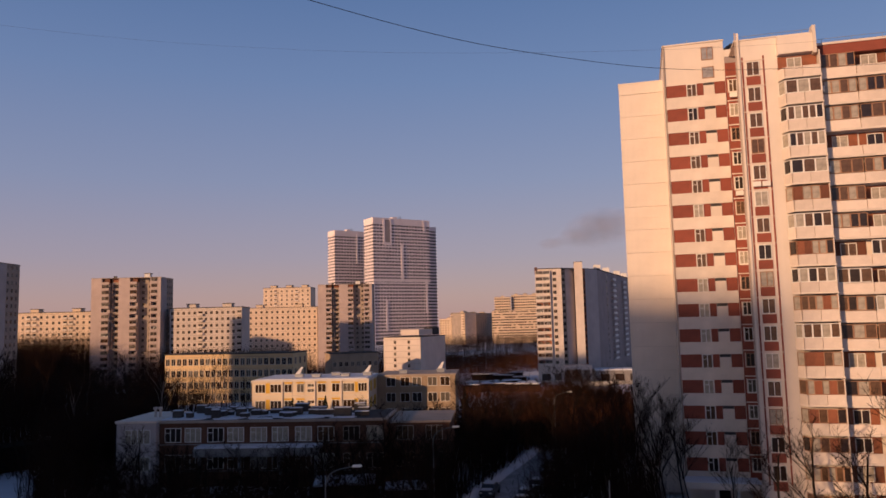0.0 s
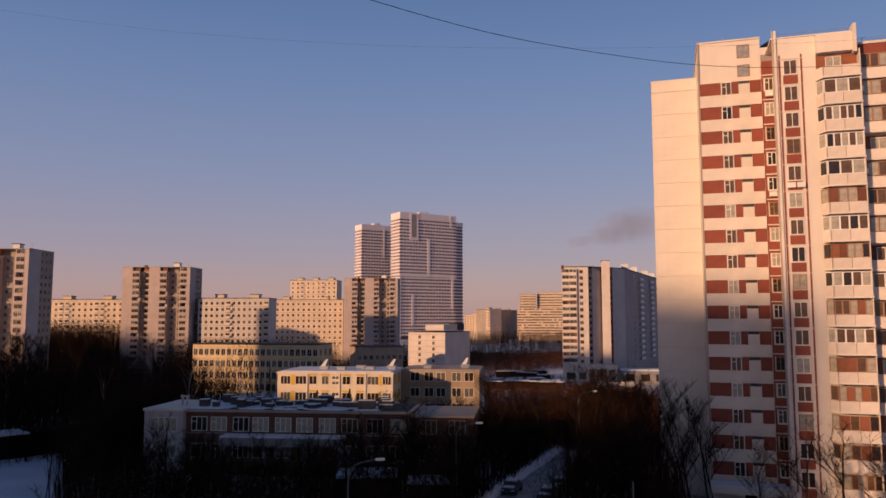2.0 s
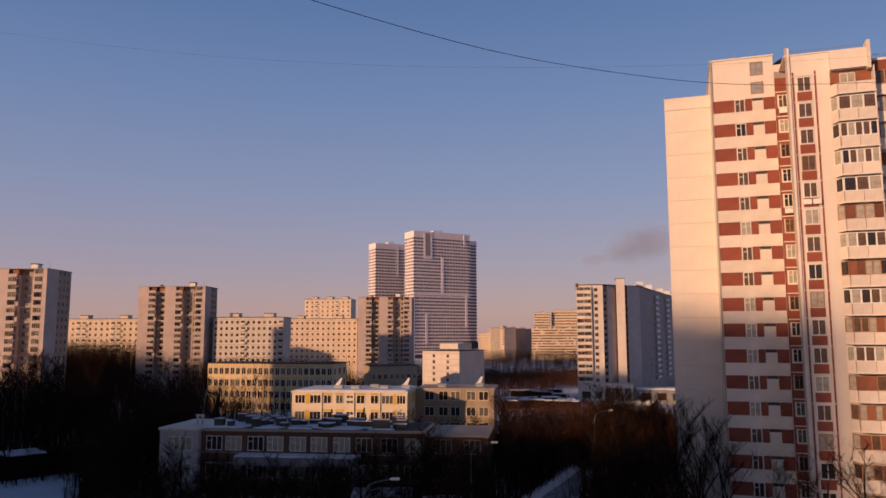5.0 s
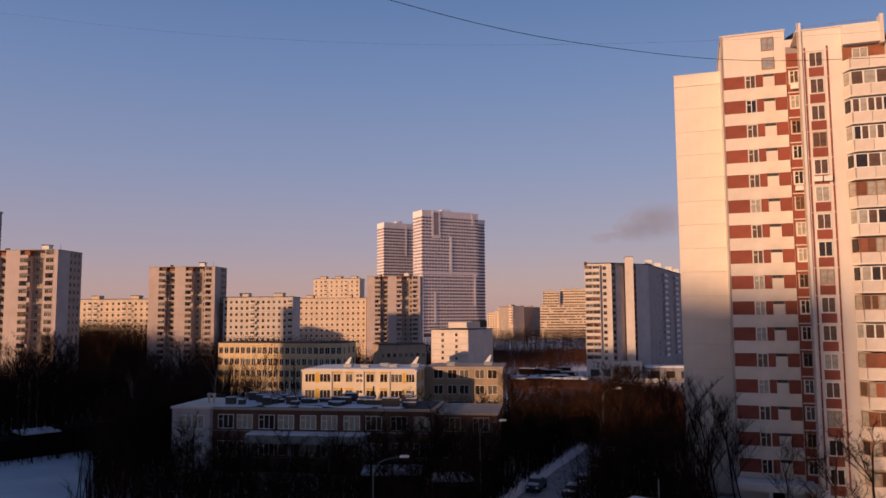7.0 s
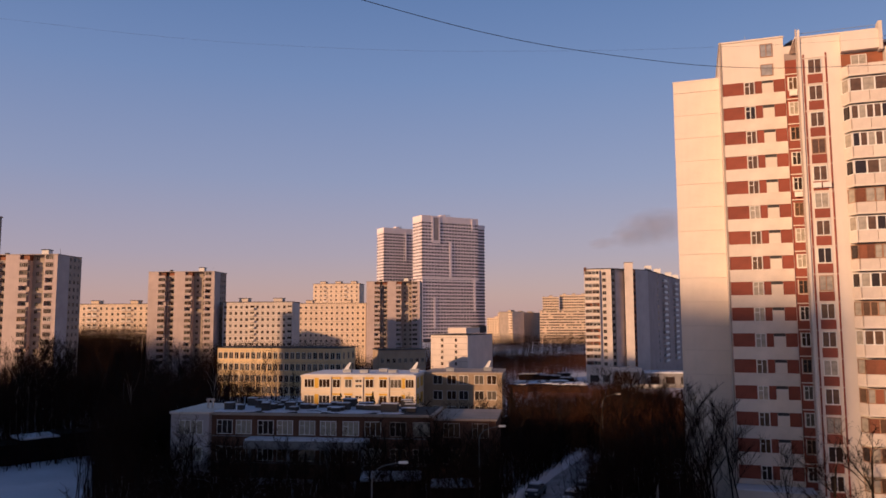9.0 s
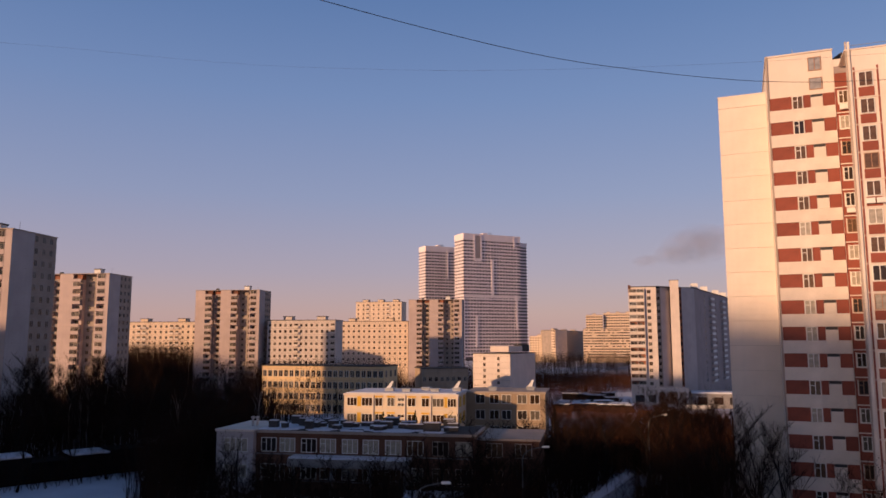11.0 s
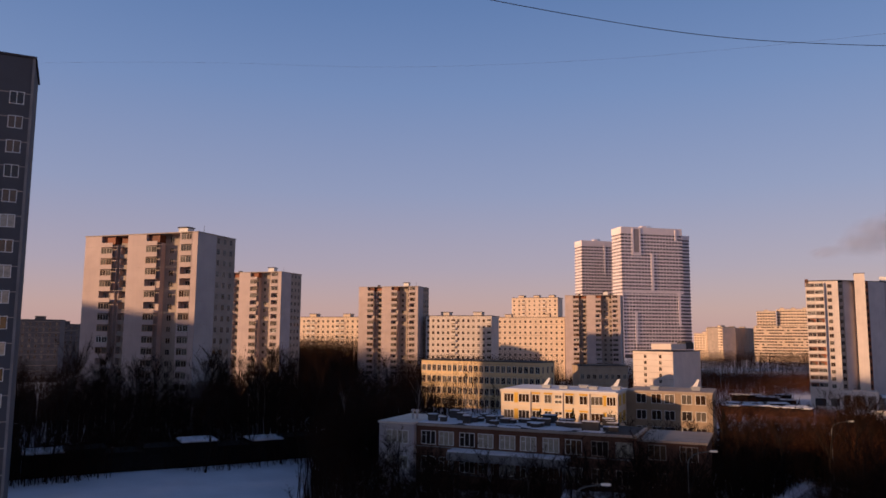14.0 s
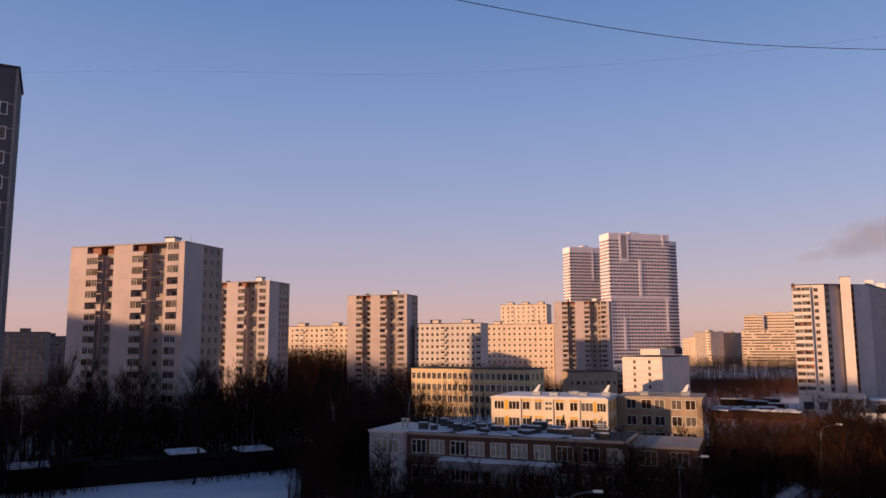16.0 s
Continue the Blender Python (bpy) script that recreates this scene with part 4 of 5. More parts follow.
# terraces of long houses at the far right
build_panel_house(polar(-0.35, 960)[:2], polar(0.62, 950)[:2], 20, 26, 10, 5, "sand_panel", "far low sunlit sandy house", win=(2.4, 1.8), low=2, boxes_on_roof=1)
build_panel_house(polar(0.55, 945)[:2], polar(1.66, 930)[:2], 22, 33.5, 12, 6, "sand_panel", "far sunlit sandy house with stepped balconies", low=2, boxes_on_roof=1, ribbon=True)
# wall browner than its sandy neighbours to stand for shade
build_panel_house(polar(1.64, 931)[:2], polar(3.8, 1040)[:2], 18, 33.0, 12, 12, "recess_wall", "far house with its shade in the brown wall colour", win=(2.2, 1.6), low=2, boxes_on_roof=3)
build_panel_house(polar(3.72, 940)[:2], polar(7.7, 940)[:2], 18, 35.0, 12, 24, "sand_panel", "far long sunlit house with rows of balconies", low=1, boxes_on_roof=0, ribbon=True)
build_panel_house(polar(3.95, 985)[:2], polar(5.2, 985)[:2], 18, 53.5, 17, 7, "sand_panel", "far tall sandy house", win=(2.4, 1.8), low=9, boxes_on_roof=1)
build_panel_house(polar(5.25, 990)[:2], polar(7.4, 990)[:2], 18, 56, 17, 12, "sand_panel", "far tall sandy house with roof boxes", win=(2.4, 1.8), low=9, boxes_on_roof=3)
# shade on these two houses comes from their dark wall colour
build_panel_house(polar(-52, 480)[:2], polar(-46.5, 470)[:2], 16, 28.5, 11, 14, "shaded_slate", "far house in shade beyond the park", low=4)
build_panel_house(polar(-47, 560)[:2], polar(-43.5, 560)[:2], 16, 27, 10, 10, "shaded_slate", "far low grey house in shade", low=4)
# white towers
build_high_tower(polar(-5.4, 985)[:2], 33, 89.7, 27.3, 165.5, 14, 8, "high white tower with dark ribbon windows and pale piers",
                 [(0, 89.7, 78.5, 82.5), (16, 28, 128, 132), (80, 86, 76, 79)],
                 [(15.6, 2.4, 131, 164), (25.8, 2.4, 131, 164), (43, 3.8, 82, 131), (78.6, 2.8, 150, 164), (17.8, 3.6, 12, 53), (81.3, 3.6, 37, 79), (0, 1.7, -6, 78)],
                 [(18, 25.8, 132, 163)])
build_high_tower(polar(-8.38, 1080)[:2], 33, 61.2, 24.4, 160.5, 0, 0, "second high white tower with ribbon windows", [], [(35, 2.8, 112, 154)], [])

# house at the edge of the view, the one with the balcony of the eye, and unseen shadow casters behind it
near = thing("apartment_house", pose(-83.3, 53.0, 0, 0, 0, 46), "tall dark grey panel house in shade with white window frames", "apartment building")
# dark wall colour includes the shade on this face
part("wall", boxes((0, 14.5, 0, 10, 0, 53.7)), M["shaded_slate"], near)
part("corner_joint", boxes((14.3, 14.56, -0.12, 0.1, 0, 53.7)), M["plinth"], near)
part("panel_joints", boxes(*[(0, 14.5, -0.03, 0.02, k * 2.9, k * 2.9 + 0.09) for k in range(1, 18)]), M["joint"], near)
part("roof", boxes((-0.2, 14.7, -0.2, 10.2, 53.7, 53.95)), M["roof_felt"], near)
for k in range(17):
    for x in (1.2, 5.2, 9.0, 12.2):
        window(near, x, 0, 1.6 + k * 2.9, 1.5, 1.5, 2)
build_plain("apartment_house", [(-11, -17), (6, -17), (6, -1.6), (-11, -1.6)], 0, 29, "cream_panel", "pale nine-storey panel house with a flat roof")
# unseen houses, added and sized to put shadow edges where wanted
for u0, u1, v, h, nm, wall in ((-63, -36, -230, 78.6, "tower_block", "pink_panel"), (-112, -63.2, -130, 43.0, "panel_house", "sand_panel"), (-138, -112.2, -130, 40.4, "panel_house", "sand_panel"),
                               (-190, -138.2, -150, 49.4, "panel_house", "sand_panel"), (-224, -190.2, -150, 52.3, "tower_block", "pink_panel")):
    build_plain(nm, [along(u0, v), along(u1, v), along(u1, v - 15), along(u0, v - 15)], 0, h, wall, "unseen plain panel house added to cast evening shadow")

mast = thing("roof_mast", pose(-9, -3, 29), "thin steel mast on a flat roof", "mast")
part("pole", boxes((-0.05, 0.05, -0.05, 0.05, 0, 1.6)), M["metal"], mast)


# ---------------------------------------------------------------- street, paths
def road_x(y):
    return 9.5 + 0.378 * (y - 97)


def build_road():
    bm = bmesh.new()
    rows = []
    for i in range(18):
        y = 20 + i * 6.5
        x = road_x(y)
        w = 3.4
        rows.append([bm.verts.new((x + s * w, y - s * w * 0.378, ground_z(x, y) + 0.12)) for s in (-1, 1)])
    for a, b in zip(rows, rows[1:]):
        bm.faces.new((a[0], a[1], b[1], b[0]))
    tagged(part("road", bm, M["trodden_snow"]), "narrow street covered in trodden grey snow", "road", kind="structure")
    for side, nm in ((-1, "snow_bank"), (1, "snow_bank")):
        bm = bmesh.new()
        prev = None
        rng = random.Random(40 + side)
        for i in range(38):
            y = 22 + i * 2.8
            x = road_x(y)
            h = 0.55 + 0.35 * rng.random()
            ring = []
            for o, z in ((3.5, 0.0), (3.9, 0.7 * h), (4.5, h), (5.2, 0.6 * h), (6.2, 0.0)):
                o2 = side * (o + rng.uniform(-0.12, 0.12))
                ring.append(bm.verts.new((x + o2 * 0.935, y - o2 * 0.353, ground_z(x, y) + 0.1 + z)))
            if prev:
                for k in range(4):
                    bm.faces.new((prev[k], prev[k + 1], ring[k + 1], ring[k]))
            prev = ring
        bmesh.ops.recalc_face_normals(bm, faces=bm.faces)
        ob = part(nm, bm, M["snow"])
        for p in ob.data.polygons:
            p.use_smooth = True
        tagged(ob, "ploughed bank of snow beside the street", "snow bank", kind="structure")


# ---------------------------------------------------------------- bare trees
def tree_meshes(seed, height, spread, twigs, trunk_r):
    """Trunk with limbs, and a crown of fine bare twigs."""
    rng = random.Random(seed)
    tb, cb = bmesh.new(), bmesh.new()

    def grow(p, d, length, r, level):
        n = 3 if level < 2 else 2
        pts, q, e = [p], p.copy(), d.copy()
        for _ in range(n):
            e = (e + Vector((rng.gauss(0, 0.13), rng.gauss(0, 0.13), rng.gauss(0.05, 0.08)))).normalized()
            q = q + e * (length / n)
            pts.append(q.copy())
        rad = [r * (1 - 0.55 * i / n) for i in range(n + 1)]
        tube(tb if level < 2 else cb, pts, rad, 6 if level == 0 else (4 if level == 1 else 3))
        if level == 3:
            return
        kids = {0: 9, 1: 5, 2: twigs}[level]
        for k in range(kids):
            f = rng.uniform(0.32, 1.0) if level == 0 else rng.uniform(0.2, 1.0)
            i = min(int(f * n), n - 1)
            a = pts[i].lerp(pts[i + 1], f * n - i)
            ang = rng.uniform(0, 2 * math.pi)
            out = Vector((math.cos(ang), math.sin(ang), 0))
            nd = (e * rng.uniform(0.5, 0.9) + out * rng.uniform(0.55, 1.0) * spread + Vector((0, 0, 0.25))).normalized()
            grow(a, nd, length * rng.uniform(0.36, 0.6) * (1.15 - 0.45 * f if level == 0 else 1), max(rad[i] * 0.45, 0.016), level + 1)
    grow(Vector((0, 0, -0.3)), Vector((0, 0, 1)), height * 0.86, trunk_r, 0)
    return tb, cb


def tree_kind(name, seed, height, spread, twigs, trunk_r, bark, label):
    tb, cb = tree_meshes(seed, height, spread, twigs, trunk_r)
    t = thing(name, pose(0, 0, -500), label, "tree", "bare winter trees")
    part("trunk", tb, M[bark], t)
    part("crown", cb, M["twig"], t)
    return t


def spruce_kind(seed, height):
    rng = random.Random(seed)
    t = thing("spruce_tree", pose(0, 0, -500), "dark green spruce beside the school wall", "tree", "spruces")
    tb, cb = bmesh.new(), bmesh.new()
    tube(tb, [Vector((0, 0, -0.3)), Vector((0.03, 0, height * 0.5)), Vector((0, 0, height))], [0.16, 0.1, 0.02], 6)
    for i in range(260):
        f = rng.random() ** 0.8
        z = 0.6 + f * (height - 0.7)
        r = (1 - f) * height * 0.26 * rng.uniform(0.7, 1.1) + 0.12
        a = rng.uniform(0, 2 * math.pi)
        o = Vector((math.cos(a), math.sin(a), 0))
        s = Vector((-o.y, o.x, 0)) * (0.10 + 0.10 * r)
        p0, p1 = Vector((0, 0, z)), o * r + Vector((0, 0, z - 0.22 * r))
        m_ = p0.lerp(p1, 0.55) + Vector((0, 0, 0.06))
        vs = [cb.verts.new(p) for p in (p0, m_ - s, p1, m_ + s, m_ - Vector((0, 0, 0.16)))]
        for q in ((0, 1, 4), (1, 2, 4), (2, 3, 4), (3, 0, 4), (0, 3, 2, 1)):
            cb.faces.new([vs[k] for k in q])
    part("trunk", tb, M["bark"], t)
    part("crown", cb, M["needles"], t)
    return t


def in_house(x, y):
    """Whether a place lies in or close to a house."""
    for x0, x1, y0, y1 in ((-154, -116, 151, 172), (-195, -157, 257, 279), (-166, -129, 345, 367), (-46.5, 3, 95, 114.5), (-38, 4, 135.5, 164),
                           (-93, -33, 231, 262), (21.5, 66, 64, 112), (36, 92, 308, 400), (-24, 12, 290, 330), (-42, -20, 258, 285)):
        if x0 < x < x1 and y0 < y < y1:
            return True
    if 60 < y < 118 and -91 + (y - 80) * 0.85 < x < -49 - max(0, y - 88) * 0.43:      # open snowfield
        return True
    if abs(x - road_x(y)) < 4.4 and 20 < y < 122:
        return True
    return False


def scatter(rng, x0, x1, y0, y1, n):
    done = 0
    for _ in range(n * 6):
        x, y = rng.uniform(x0, x1), rng.uniform(y0, y1)
        if not in_house(x, y):
            yield x, y
            done += 1
            if done == n:
                return


def build_trees():
    rng = random.Random(77)
    kinds = [tree_kind("bare_tree", 1, 13, 0.9, 9, 0.20, "bark", "tall bare dark tree with fine twigs in snow"),
             tree_kind("bare_tree", 2, 11, 1.1, 9, 0.17, "bark", "spreading bare dark tree with fine twigs"),
             tree_kind("bare_tree", 3, 14, 0.7, 11, 0.13, "bark", "slender bare dark tree with upright limbs"),
             tree_kind("bare_tree", 4, 9, 1.2, 9, 0.14, "bark", "small bushy bare tree with many twigs"),
             tree_kind("birch_tree", 6, 14, 0.5, 8, 0.10, "birch_bark", "pale birch with bare drooping twigs")]
    used = set()

    def put(k, x, y, s):
        m = pose(x, y, ground_z(x, y), rng.uniform(-3, 3), rng.uniform(-3, 3), rng.uniform(0, 360))
        if k not in used:
            used.add(k)
            kinds[k].scale = (s, s, s)
            kinds[k].matrix_basis = m @ Matrix.Diagonal((s, s, s, 1))
        else:
            c = copy_thing(kinds[k], m)
            c.scale = (s, s, s)
    areas = [(-150, -62, 120, 165, 62, (0, 1, 2, 2, 0), 0.85, 1.2), (-112, -62, 98, 124, 22, (0, 2, 1), 0.8, 1.15), (-118, -90, 84, 100, 16, (0, 2, 1), 1.0, 1.3), (-100, -86, 66, 84, 9, (0, 1, 2), 0.7, 1.0),
             (-60, -46, 88, 122, 18, (1, 3), 0.75, 0.95), (-44, 0, 70, 94, 50, (3, 1, 3), 0.6, 0.9), (-40, 4, 116, 134, 14, (3,), 0.55, 0.75),
             (-2, 13, 84, 135, 34, (1, 3, 0), 0.65, 0.85), (14, 32, 84, 140, 42, (0, 1, 3), 0.75, 0.95), (27, 44, 135, 200, 30, (0, 1, 3), 0.36, 0.52), (4, 24, 135, 150, 12, (3,), 0.45, 0.6),
             (6, 36, 205, 300, 40, (1, 3), 0.3, 0.5), (-14, 2, 120, 134, 8, (1, 3), 0.6, 0.8), (-16, 2, 93.5, 100, 12, (1, 3), 0.75, 0.95)]
    for x0, x1, y0, y1, n, ks, s0, s1 in areas:
        for x, y in scatter(rng, x0, x1, y0, y1, n):
            put(rng.choice(ks), x, y, rng.uniform(s0, s1))
    # trees before the banded house
    for x, y, s, k in ((20.5, 80.5, 0.92, 2), (23.0, 79.5, 0.88, 2), (25.5, 80.2, 0.8, 2), (21.8, 84, 0.9, 2), (28.6, 76, 0.6, 2), (24.3, 83, 0.9, 2), (22.2, 77.5, 0.78, 2), (19.6, 82.5, 0.85, 2), (26.6, 82, 0.8, 2), (29.5, 67.5, 0.95, 1), (32.5, 66.5, 1.05, 1), (35.5, 64, 1.0, 1), (38.5, 62, 1.05, 0), (34, 62.5, 0.9, 3), (41.5, 60.5, 0.95, 1)):
        put(k, x, y, s)
    for x, y, s in ((-89.7, 135.6, 1.05), (-88.2, 136.8, 1.1), (-86.5, 135, 1.0), (-85, 138, 1.05), (-91.5, 139, 0.95), (-56, 150, 0.95), (-58, 188, 0.9), (-55, 187, 0.9), (-62, 125, 0.9)):
        put(4, x, y, s)
    sp = spruce_kind(9, 7.4)
    sp.matrix_basis = pose(-27.6, 134.2, 1.2)
    copy_thing(sp, pose(-21.8, 135.0, 1.4, 0, 0, 70))
    c = copy_thing(sp, pose(3.5, 137, 0, 0, 0, 140))
    c.scale = (1.2, 1.2, 1.3)


def build_thicket(name, label, areas, mat, seed):
    """Undergrowth and far woods: stems with many fine twigs, one mesh."""
    rng = np.random.default_rng(seed)
    base, tip, wid = [], [], []
    for x0, x1, y0, y1, n, h0, h1 in areas:
        placed = 0
        while placed < n:
            x, y = rng.uniform(x0, x1), rng.uniform(y0, y1)
            placed += 1
            if in_house(x, y):
                continue
            h = rng.uniform(h0, h1)
            b = np.array((x, y, ground_z(x, y) - 0.2))
            lean = rng.normal(0, 0.07 if h > 6 else 0.28, 2) * h
            t = b + np.array((lean[0], lean[1], h))
            base.append(b), tip.append(t), wid.append(0.035 + 0.004 * h)
            for _ in range(15):
                f = rng.uniform(0.25, 0.98)
                p = b + (t - b) * f
                a, l = rng.uniform(0, 2 * np.pi), h * rng.uniform(0.12, 0.32)
                base.append(p), tip.append(p + np.array((np.cos(a) * l * 0.8, np.sin(a) * l * 0.8, l * 0.7))), wid.append(0.022)
    base, tip, wid = np.array(base), np.array(tip), np.array(wid)
    n = len(base)
    ang = rng.uniform(0, 2 * np.pi, n)
    verts = np.empty((n, 4, 3))
    for k in range(3):
        a = ang + k * 2 * np.pi / 3
        verts[:, k] = base + np.stack((np.cos(a) * wid, np.sin(a) * wid, np.zeros(n)), 1)
    verts[:, 3] = tip
    o = np.arange(n)[:, None] * 4
    faces = np.concatenate((o + [0, 1, 3], o + [1, 2, 3], o + [2, 0, 3]))
    me = bpy.data.meshes.new(name)
    me.from_pydata(verts.reshape(-1, 3).tolist(), [], faces.tolist())
    me.materials.append(M[mat])
    tagged(new(name, me), label, "bushes", kind="stuff")


# ---------------------------------------------------------------- lamps, cables, sheds, cars
def build_street_lamp(x, y, turn, h=9.7):
    t = thing("street_lamp", pose(x, y, ground_z(x, y), 0, 0, turn), "grey steel street lamp with a curved arm, unlit", "street lamp", "street lamps")
    bm = bmesh.new()
    tube(bm, [Vector((0, 0, 0)), Vector((0, 0, 4)), Vector((0, 0, 8.2))], [0.085, 0.07, 0.055], 8)
    part("pole", bm, M["lamp_metal"], t)
    bm = bmesh.new()
    tube(bm, [Vector((0, 0, 8.2)), Vector((0.12, 0, 8.9)), Vector((0.5, 0, 9.35)), Vector((1.1, 0, 9.6)), Vector((1.9, 0, 9.75)), Vector((2.3, 0, 9.8))], [0.07, 0.06, 0.055, 0.05, 0.05, 0.05], 8)
    part("arm", bm, M["lamp_metal"], t)
    bm = boxes((2.2, 3.0, -0.14, 0.14, 9.72, 9.92))
    bmesh.ops.bevel(bm, geom=bm.edges[:], offset=0.05, segments=2, affect="EDGES")
    hd = part("lamp_head", bm, M["white_frame"], t)
    part("lens", boxes((2.3, 2.95, -0.1, 0.1, 9.69, 9.73)), M["band_glass"], hd)
    part("base_flange", boxes((-0.2, 0.2, -0.2, 0.2, -0.1, 0.15)), M["metal"], t)


def build_cable(points, r, label):
    cu = bpy.data.curves.new("overhead_cable", "CURVE")
    cu.dimensions, cu.bevel_depth, cu.bevel_resolution = "3D", r, 1
    sp = cu.splines.new("NURBS")
    sp.points.add(len(points) - 1)
    for p, q in zip(sp.points, points):
        p.co = (*q, 1)
    sp.use_endpoint_u, sp.order_u = True, 3
    cu.materials.append(M["cable"])
    tmp = bpy.data.objects.new("overhead_cable", cu)
    me = bpy.data.meshes.new_from_object(tmp)
    bpy.data.objects.remove(tmp)
    tagged(new("overhead_cable", me), label, "cable", "overhead cables")


def sky_point(az, el, rng):
    return rng * math.sin(radians(az)), rng * math.cos(radians(az)), 21.5 + rng * math.tan(radians(el))


def build_shed(x, y, turn, w=6.0, d=5.5, h=2.6, snowy=True):
    t = thing("garage", pose(x, y, ground_z(x, y), 0, 0, turn), "dark metal garage with snow on its roof" if snowy else "dark metal garage with a bare tar roof", "garage", "row of garages")
    part("wall", boxes((0, w, 0, d, -0.3, h)), M["shed"], t)
    part("door", boxes((0.5, 2.9, -0.06, 0, 0, 2.1)), M["shed"], t)
    part("roof", boxes((-0.2, w + 0.2, -0.3, d + 0.2, h, h + 0.12)), M["shed"], t)
    if snowy:
        bm = boxes((-0.1, w + 0.1, -0.1, d + 0.1, h + 0.12, h + 0.42))
        bmesh.ops.bevel(bm, geom=bm.edges[:], offset=0.1, segments=2, affect="EDGES")
        part("roof_snow", bm, M["snow"], t)


def car_kind():
    t = thing("parked_car", pose(0, 0, -500), "dark parked car capped with snow", "car", "parked cars")
    prof = [(-2.2, 0.35), (-2.25, 0.75), (-2.1, 0.95), (-1.45, 1.0), (-0.9, 1.42), (0.55, 1.45), (1.15, 1.0), (2.05, 0.85), (2.2, 0.6), (2.15, 0.35)]
    bm = bmesh.new()
    sides = []
    for yy, ins in ((-0.85, 0.0), (0.85, 0.0)):
        sides.append([bm.verts.new((x, yy * (0.82 if z > 1.05 else 1.0), z)) for x, z in prof])
    bm.faces.new(sides[0])
    bm.faces.new(sides[1][::-1])
    n = len(prof)
    for i in range(n):
        bm.faces.new((sides[0][i], sides[1][i], sides[1][(i + 1) % n], sides[0][(i + 1) % n]))
    bmesh.ops.recalc_face_normals(bm, faces=bm.faces)
    bmesh.ops.bevel(bm, geom=bm.edges[:], offset=0.06, segments=2, affect="EDGES")
    part("body", bm, M["car_dark"], t)
    for sx in (-1.35, 1.35):
        for sy in (-0.78, 0.78):
            w = bmesh.new()
            tube(w, [Vector((sx, sy - 0.1, 0.32)), Vector((sx, sy + 0.1, 0.32))], [0.32, 0.32], 12, cap=True)
            part("wheel", w, M["tyre"], t)
    for sy in (-1, 1):
        part("side_window", boxes((-1.0, 0.7, sy * 0.79 - 0.02, sy * 0.79 + 0.02, 1.03, 1.33)), M["dark_glass"], t)
    for x0, x1, z in ((-0.95, 0.6, 1.46), (1.15, 2.1, 0.98), (-2.15, -1.45, 1.0)):
        bm = boxes((x0, x1, -0.68, 0.68, z - 0.05, z + 0.10))
        bmesh.ops.bevel(bm, geom=bm.edges[:], offset=0.06, segments=2, affect="EDGES")
        part("snow_cap", bm, M["snow"], t)
    for sy in (-0.6, 0.6):
        part("headlight", boxes((2.14, 2.22, sy - 0.16, sy + 0.16, 0.6, 0.74)), M["white_frame"], t)
    return t


def build_fence(a, b, label, h=1.7, step=2.6):
    L = math.dist(a, b)
    t = thing("metal_fence", pose(a[0], a[1], 0.05, 0, 0, math.degrees(math.atan2(b[1] - a[1], b[0] - a[0]))), label, "fence")
    post = mesh_of("post", boxes((-0.04, 0.04, -0.04, 0.04, -0.3, h)), M["shed"])
    n = int(L / step)
    for i in range(n + 1):
        part("post", post, None, t, at=pose(i * step, 0, 0))
    for z in (0.3, h - 0.2):
        part("rail", boxes((0, n * step, -0.02, 0.02, z, z + 0.05)), M["shed"], t)
    bar = mesh_of("bar", boxes((-0.012, 0.012, -0.012, 0.012, 0.2, h - 0.1)), M["shed"])
    for i in range(min(280, int(n * step / 0.28))):
        part("bar", bar, None, t, at=pose(i * 0.28, 0, 0))


def build_low_shop():
    t = thing("shop_building", pose(13.5, 73.0, 0, 0, 0, -36), "low shop with a white snow-covered roof and a vent box", "shop")
    part("wall", boxes((0, 24, -11, 0, 0, 3.6)), M["white_panel"], t)
    bm = boxes((-0.4, 24.4, -11.4, 0.4, 3.6, 4.1))
    bmesh.ops.bevel(bm, geom=bm.edges[:], offset=0.12, segments=2, affect="EDGES")
    part("roof_snow", bm, M["snow"], t)
    part("vent_box", boxes((15, 17, -3, -1.4, 4.1, 5.5), (14.8, 17.2, -3.2, -1.2, 5.5, 5.75)), M["grey_panel"], t)
    part("mast", boxes((2.6, 2.66, -0.6, -0.54, 4, 6.2)), M["metal"], t)


build_road()
build_low_shop()
build_street_lamp(-10.0, 61.5, 5)
build_street_lamp(-1.5, 83.0, 8)
build_street_lamp(17.5, 120.0, 8)
build_street_lamp(30.5, 158.0, 10)
for i in range(9):
    f = i / 9
    build_shed(-99 + 34 * f, 81.0 + 38 * f, 48, 5.6, 5.5, 2.9 + 0.4 * (i % 3), i in (1, 5, 7))
build_shed(-15.5, 86.5, 4, 7, 5, 2.8)
build_shed(-7.0, 85.0, 4, 5, 4, 2.5)
build_shed(-70, 128, 10, 6, 5, 2.8)
for i, (x, y) in enumerate(((6, 262), (13, 268), (21, 262), (28, 275), (8, 292), (19, 296), (30, 330), (22, 345), (13, 352), (31, 360))):
    build_shed(x, y, (i * 23) % 40 - 20, 6 + i % 3 * 3, 5, 2.4)
car = car_kind()
CARS = [(1, 90.5), (1, 95.6), (1, 101), (-1, 92)]
for i, (side, y) in enumerate(CARS):
    x = road_x(y) + side * 2.4
    m = pose(x, y - side * 0.9, ground_z(x, y) + 0.14, 0, 0, 69.3 + (180 if side < 0 else 0) + (i * 37 % 7 - 3))
    if i == 0:
        car.matrix_basis = m
    else:
        copy_thing(car, m)
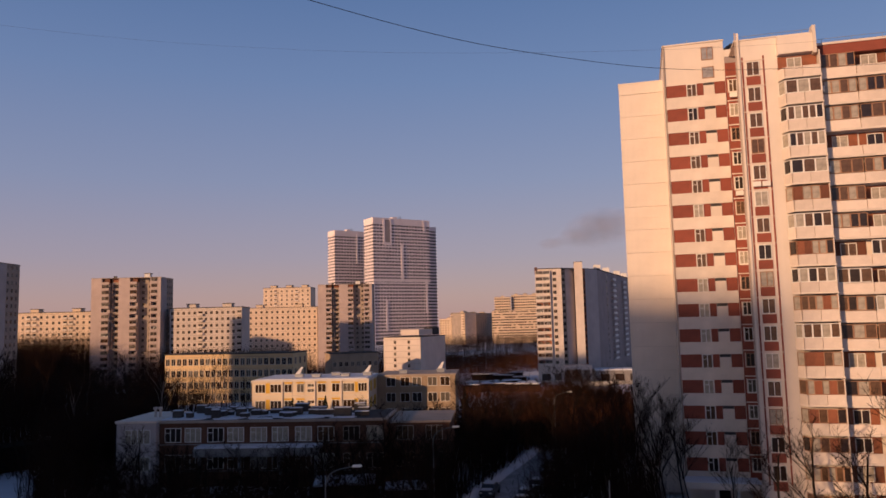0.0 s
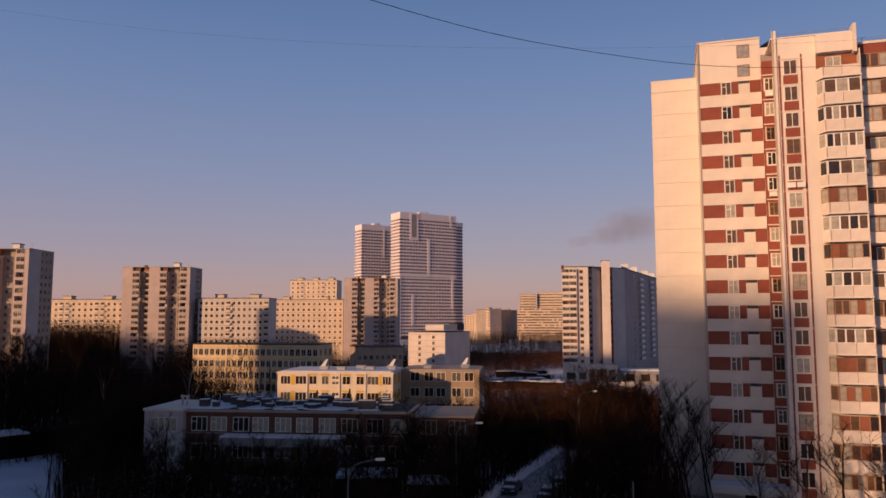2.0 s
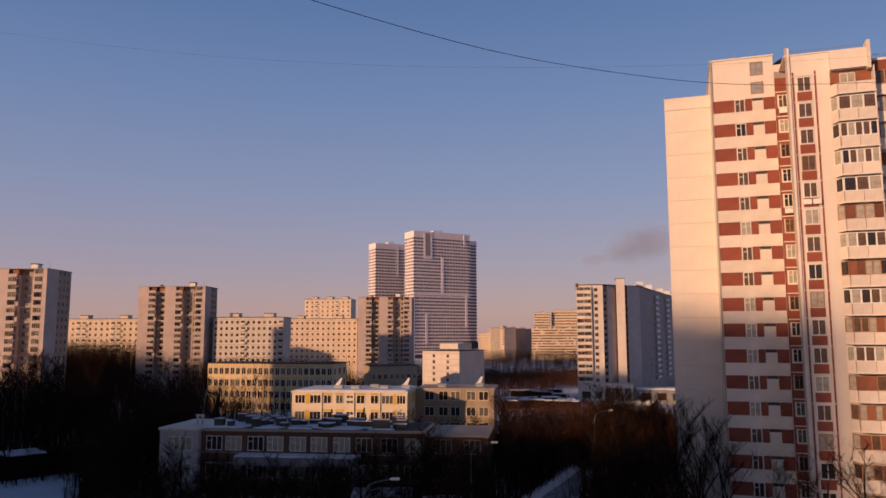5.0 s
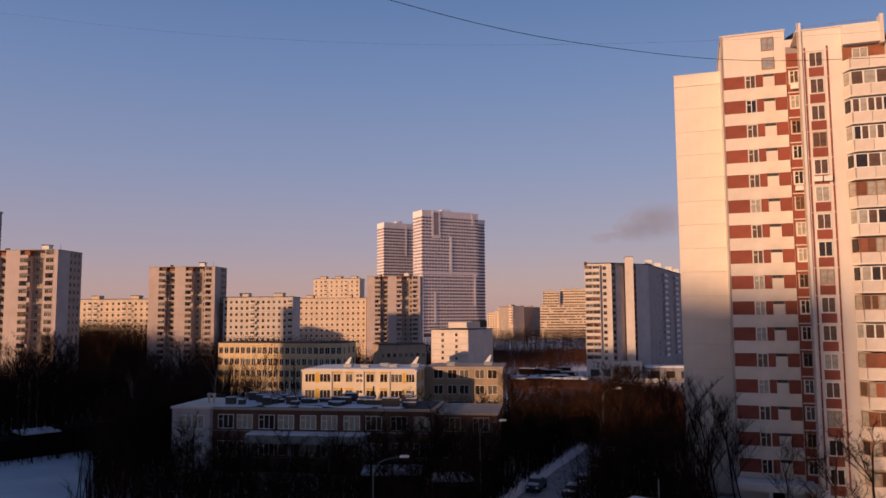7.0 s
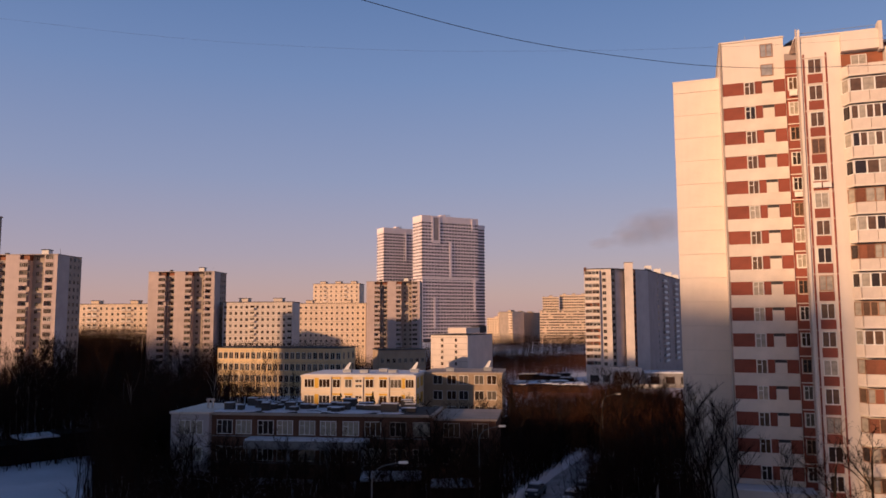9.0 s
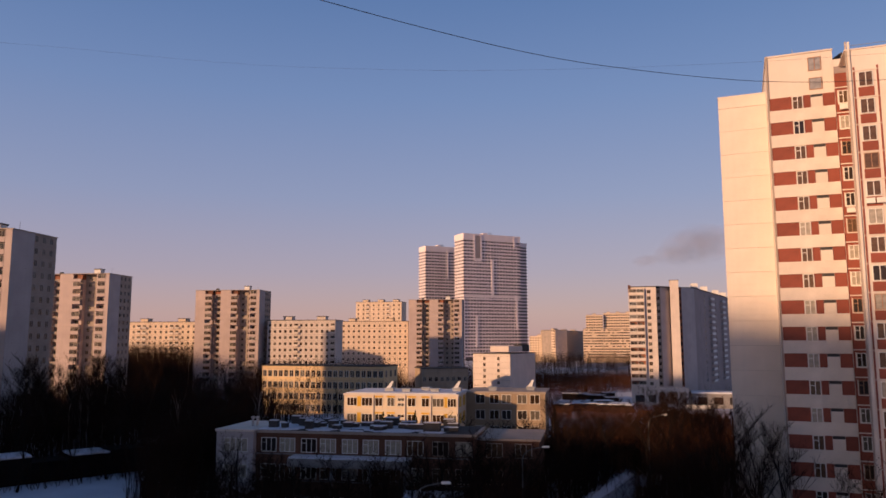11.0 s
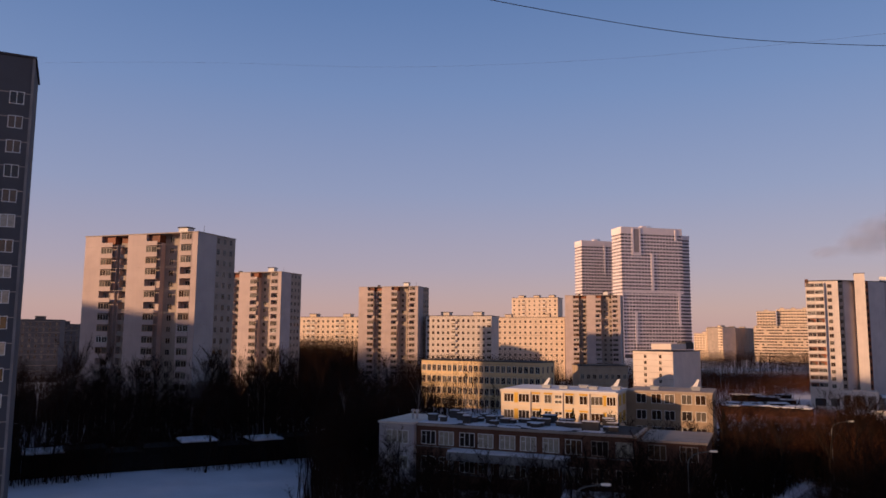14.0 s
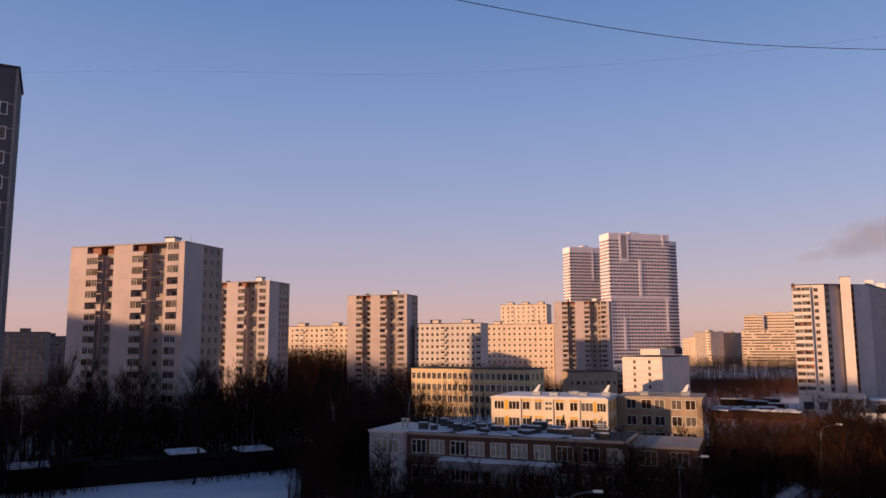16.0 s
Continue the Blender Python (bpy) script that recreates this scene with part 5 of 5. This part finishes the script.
build_fence((-6, 74), (14, 127), "dark metal fence along the snowy pavement")
build_fence((-60, 118), (-47, 96), "dark metal fence at the edge of the snowfield")
build_cable([(-9, -3, 30.5), (-10.6, 3, 30.0)] + [sky_point(*p) for p in ((-48, 30.5, 14), (-30, 27.6, 17), (-12.5, 24.85, 22), (1.23, 21.67, 27), (10.18, 19.85, 31), (17.49, 18.3, 35), (24, 17.35, 40), (36, 15.8, 48))] + [(45, 58, 43), (59, 72, 52.6)], 0.012, "dark sagging cable slung past the banded house")
build_cable([(-78, 62, 53.2)] + [sky_point(*p) for p in ((-39.5, 19.78, 84), (-24.5, 20.4, 74), (-8.6, 20.75, 66), (3, 20.6, 62), (12.82, 20.05, 60), (24, 19.0, 58), (36, 17.6, 58))] + [(48, 62, 46), (58.5, 72, 52.6)], 0.0055, "thin sagging wire high over the yard")
def build_smoke():
    """A drifting smoke plume far behind the slab house."""
    t = thing("smoke_plume", pose(0, 0, 0), "thin grey-brown smoke drifting over far roofs", "smoke")
    rng = random.Random(31)
    for az, el, w, h in ((11.4, 6.8, 50, 36), (12.5, 7.0, 54, 40), (13.6, 7.1, 50, 34), (10.3, 6.3, 34, 20), (8.6, 5.9, 30, 12)):
        bm = bmesh.new()
        bmesh.ops.create_icosphere(bm, subdivisions=4, radius=1.0)
        for v in bm.verts:
            v.co *= 1.0 + 0.25 * noise.noise(v.co * 1.7 + Vector((az, 0, 0)))
        x, y, z = sky_point(az, el, 1250)
        puff = part("puff", bm, M["smoke"], t, at=pose(x, y, z, 0, rng.uniform(-6, 2), -az) @ Matrix.Diagonal((w, 10, h, 1)))
        for p in puff.data.polygons:
            p.use_smooth = True


build_smoke()
build_trees()
# undergrowth coloured as shaded, shrubs by the street as sunlit
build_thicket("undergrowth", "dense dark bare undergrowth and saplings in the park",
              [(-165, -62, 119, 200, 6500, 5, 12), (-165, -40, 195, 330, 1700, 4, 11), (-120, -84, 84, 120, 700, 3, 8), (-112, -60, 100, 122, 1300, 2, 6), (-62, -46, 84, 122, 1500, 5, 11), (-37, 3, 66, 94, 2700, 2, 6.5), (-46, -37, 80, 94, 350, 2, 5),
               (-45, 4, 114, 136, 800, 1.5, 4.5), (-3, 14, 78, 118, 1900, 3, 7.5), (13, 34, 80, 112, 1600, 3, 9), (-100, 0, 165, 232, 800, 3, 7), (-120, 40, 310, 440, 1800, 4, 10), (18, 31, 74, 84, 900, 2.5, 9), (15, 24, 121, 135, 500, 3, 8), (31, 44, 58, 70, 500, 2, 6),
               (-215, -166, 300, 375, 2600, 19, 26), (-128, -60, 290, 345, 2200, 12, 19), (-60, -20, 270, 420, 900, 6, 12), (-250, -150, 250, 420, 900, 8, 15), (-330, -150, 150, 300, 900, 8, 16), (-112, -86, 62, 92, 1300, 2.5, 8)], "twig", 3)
build_thicket("shrubs", "bare shrubs and saplings beside the street, low sun in their reddish colour",
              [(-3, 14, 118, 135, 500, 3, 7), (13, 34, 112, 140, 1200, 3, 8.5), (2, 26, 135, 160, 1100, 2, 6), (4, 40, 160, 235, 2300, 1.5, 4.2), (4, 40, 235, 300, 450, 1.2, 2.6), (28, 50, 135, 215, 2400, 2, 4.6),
               (-60, 110, 380, 560, 4200, 2.5, 6.0), (-2, 40, 300, 400, 1500, 1.5, 4), (-2, 75, 400, 540, 3600, 3, 7.5), (0, 16, 130, 140, 400, 3, 7)], "sunlit_twig", 8)
build_thicket("far_woods", "far strip of bare brown woods between the houses",
              [(-420, -100, 400, 480, 1500, 8, 14), (-100, 130, 450, 680, 2600, 6, 12), (-10, 140, 680, 900, 2200, 8, 15), (-560, -330, 330, 520, 1500, 8, 16)], "twig", 4)
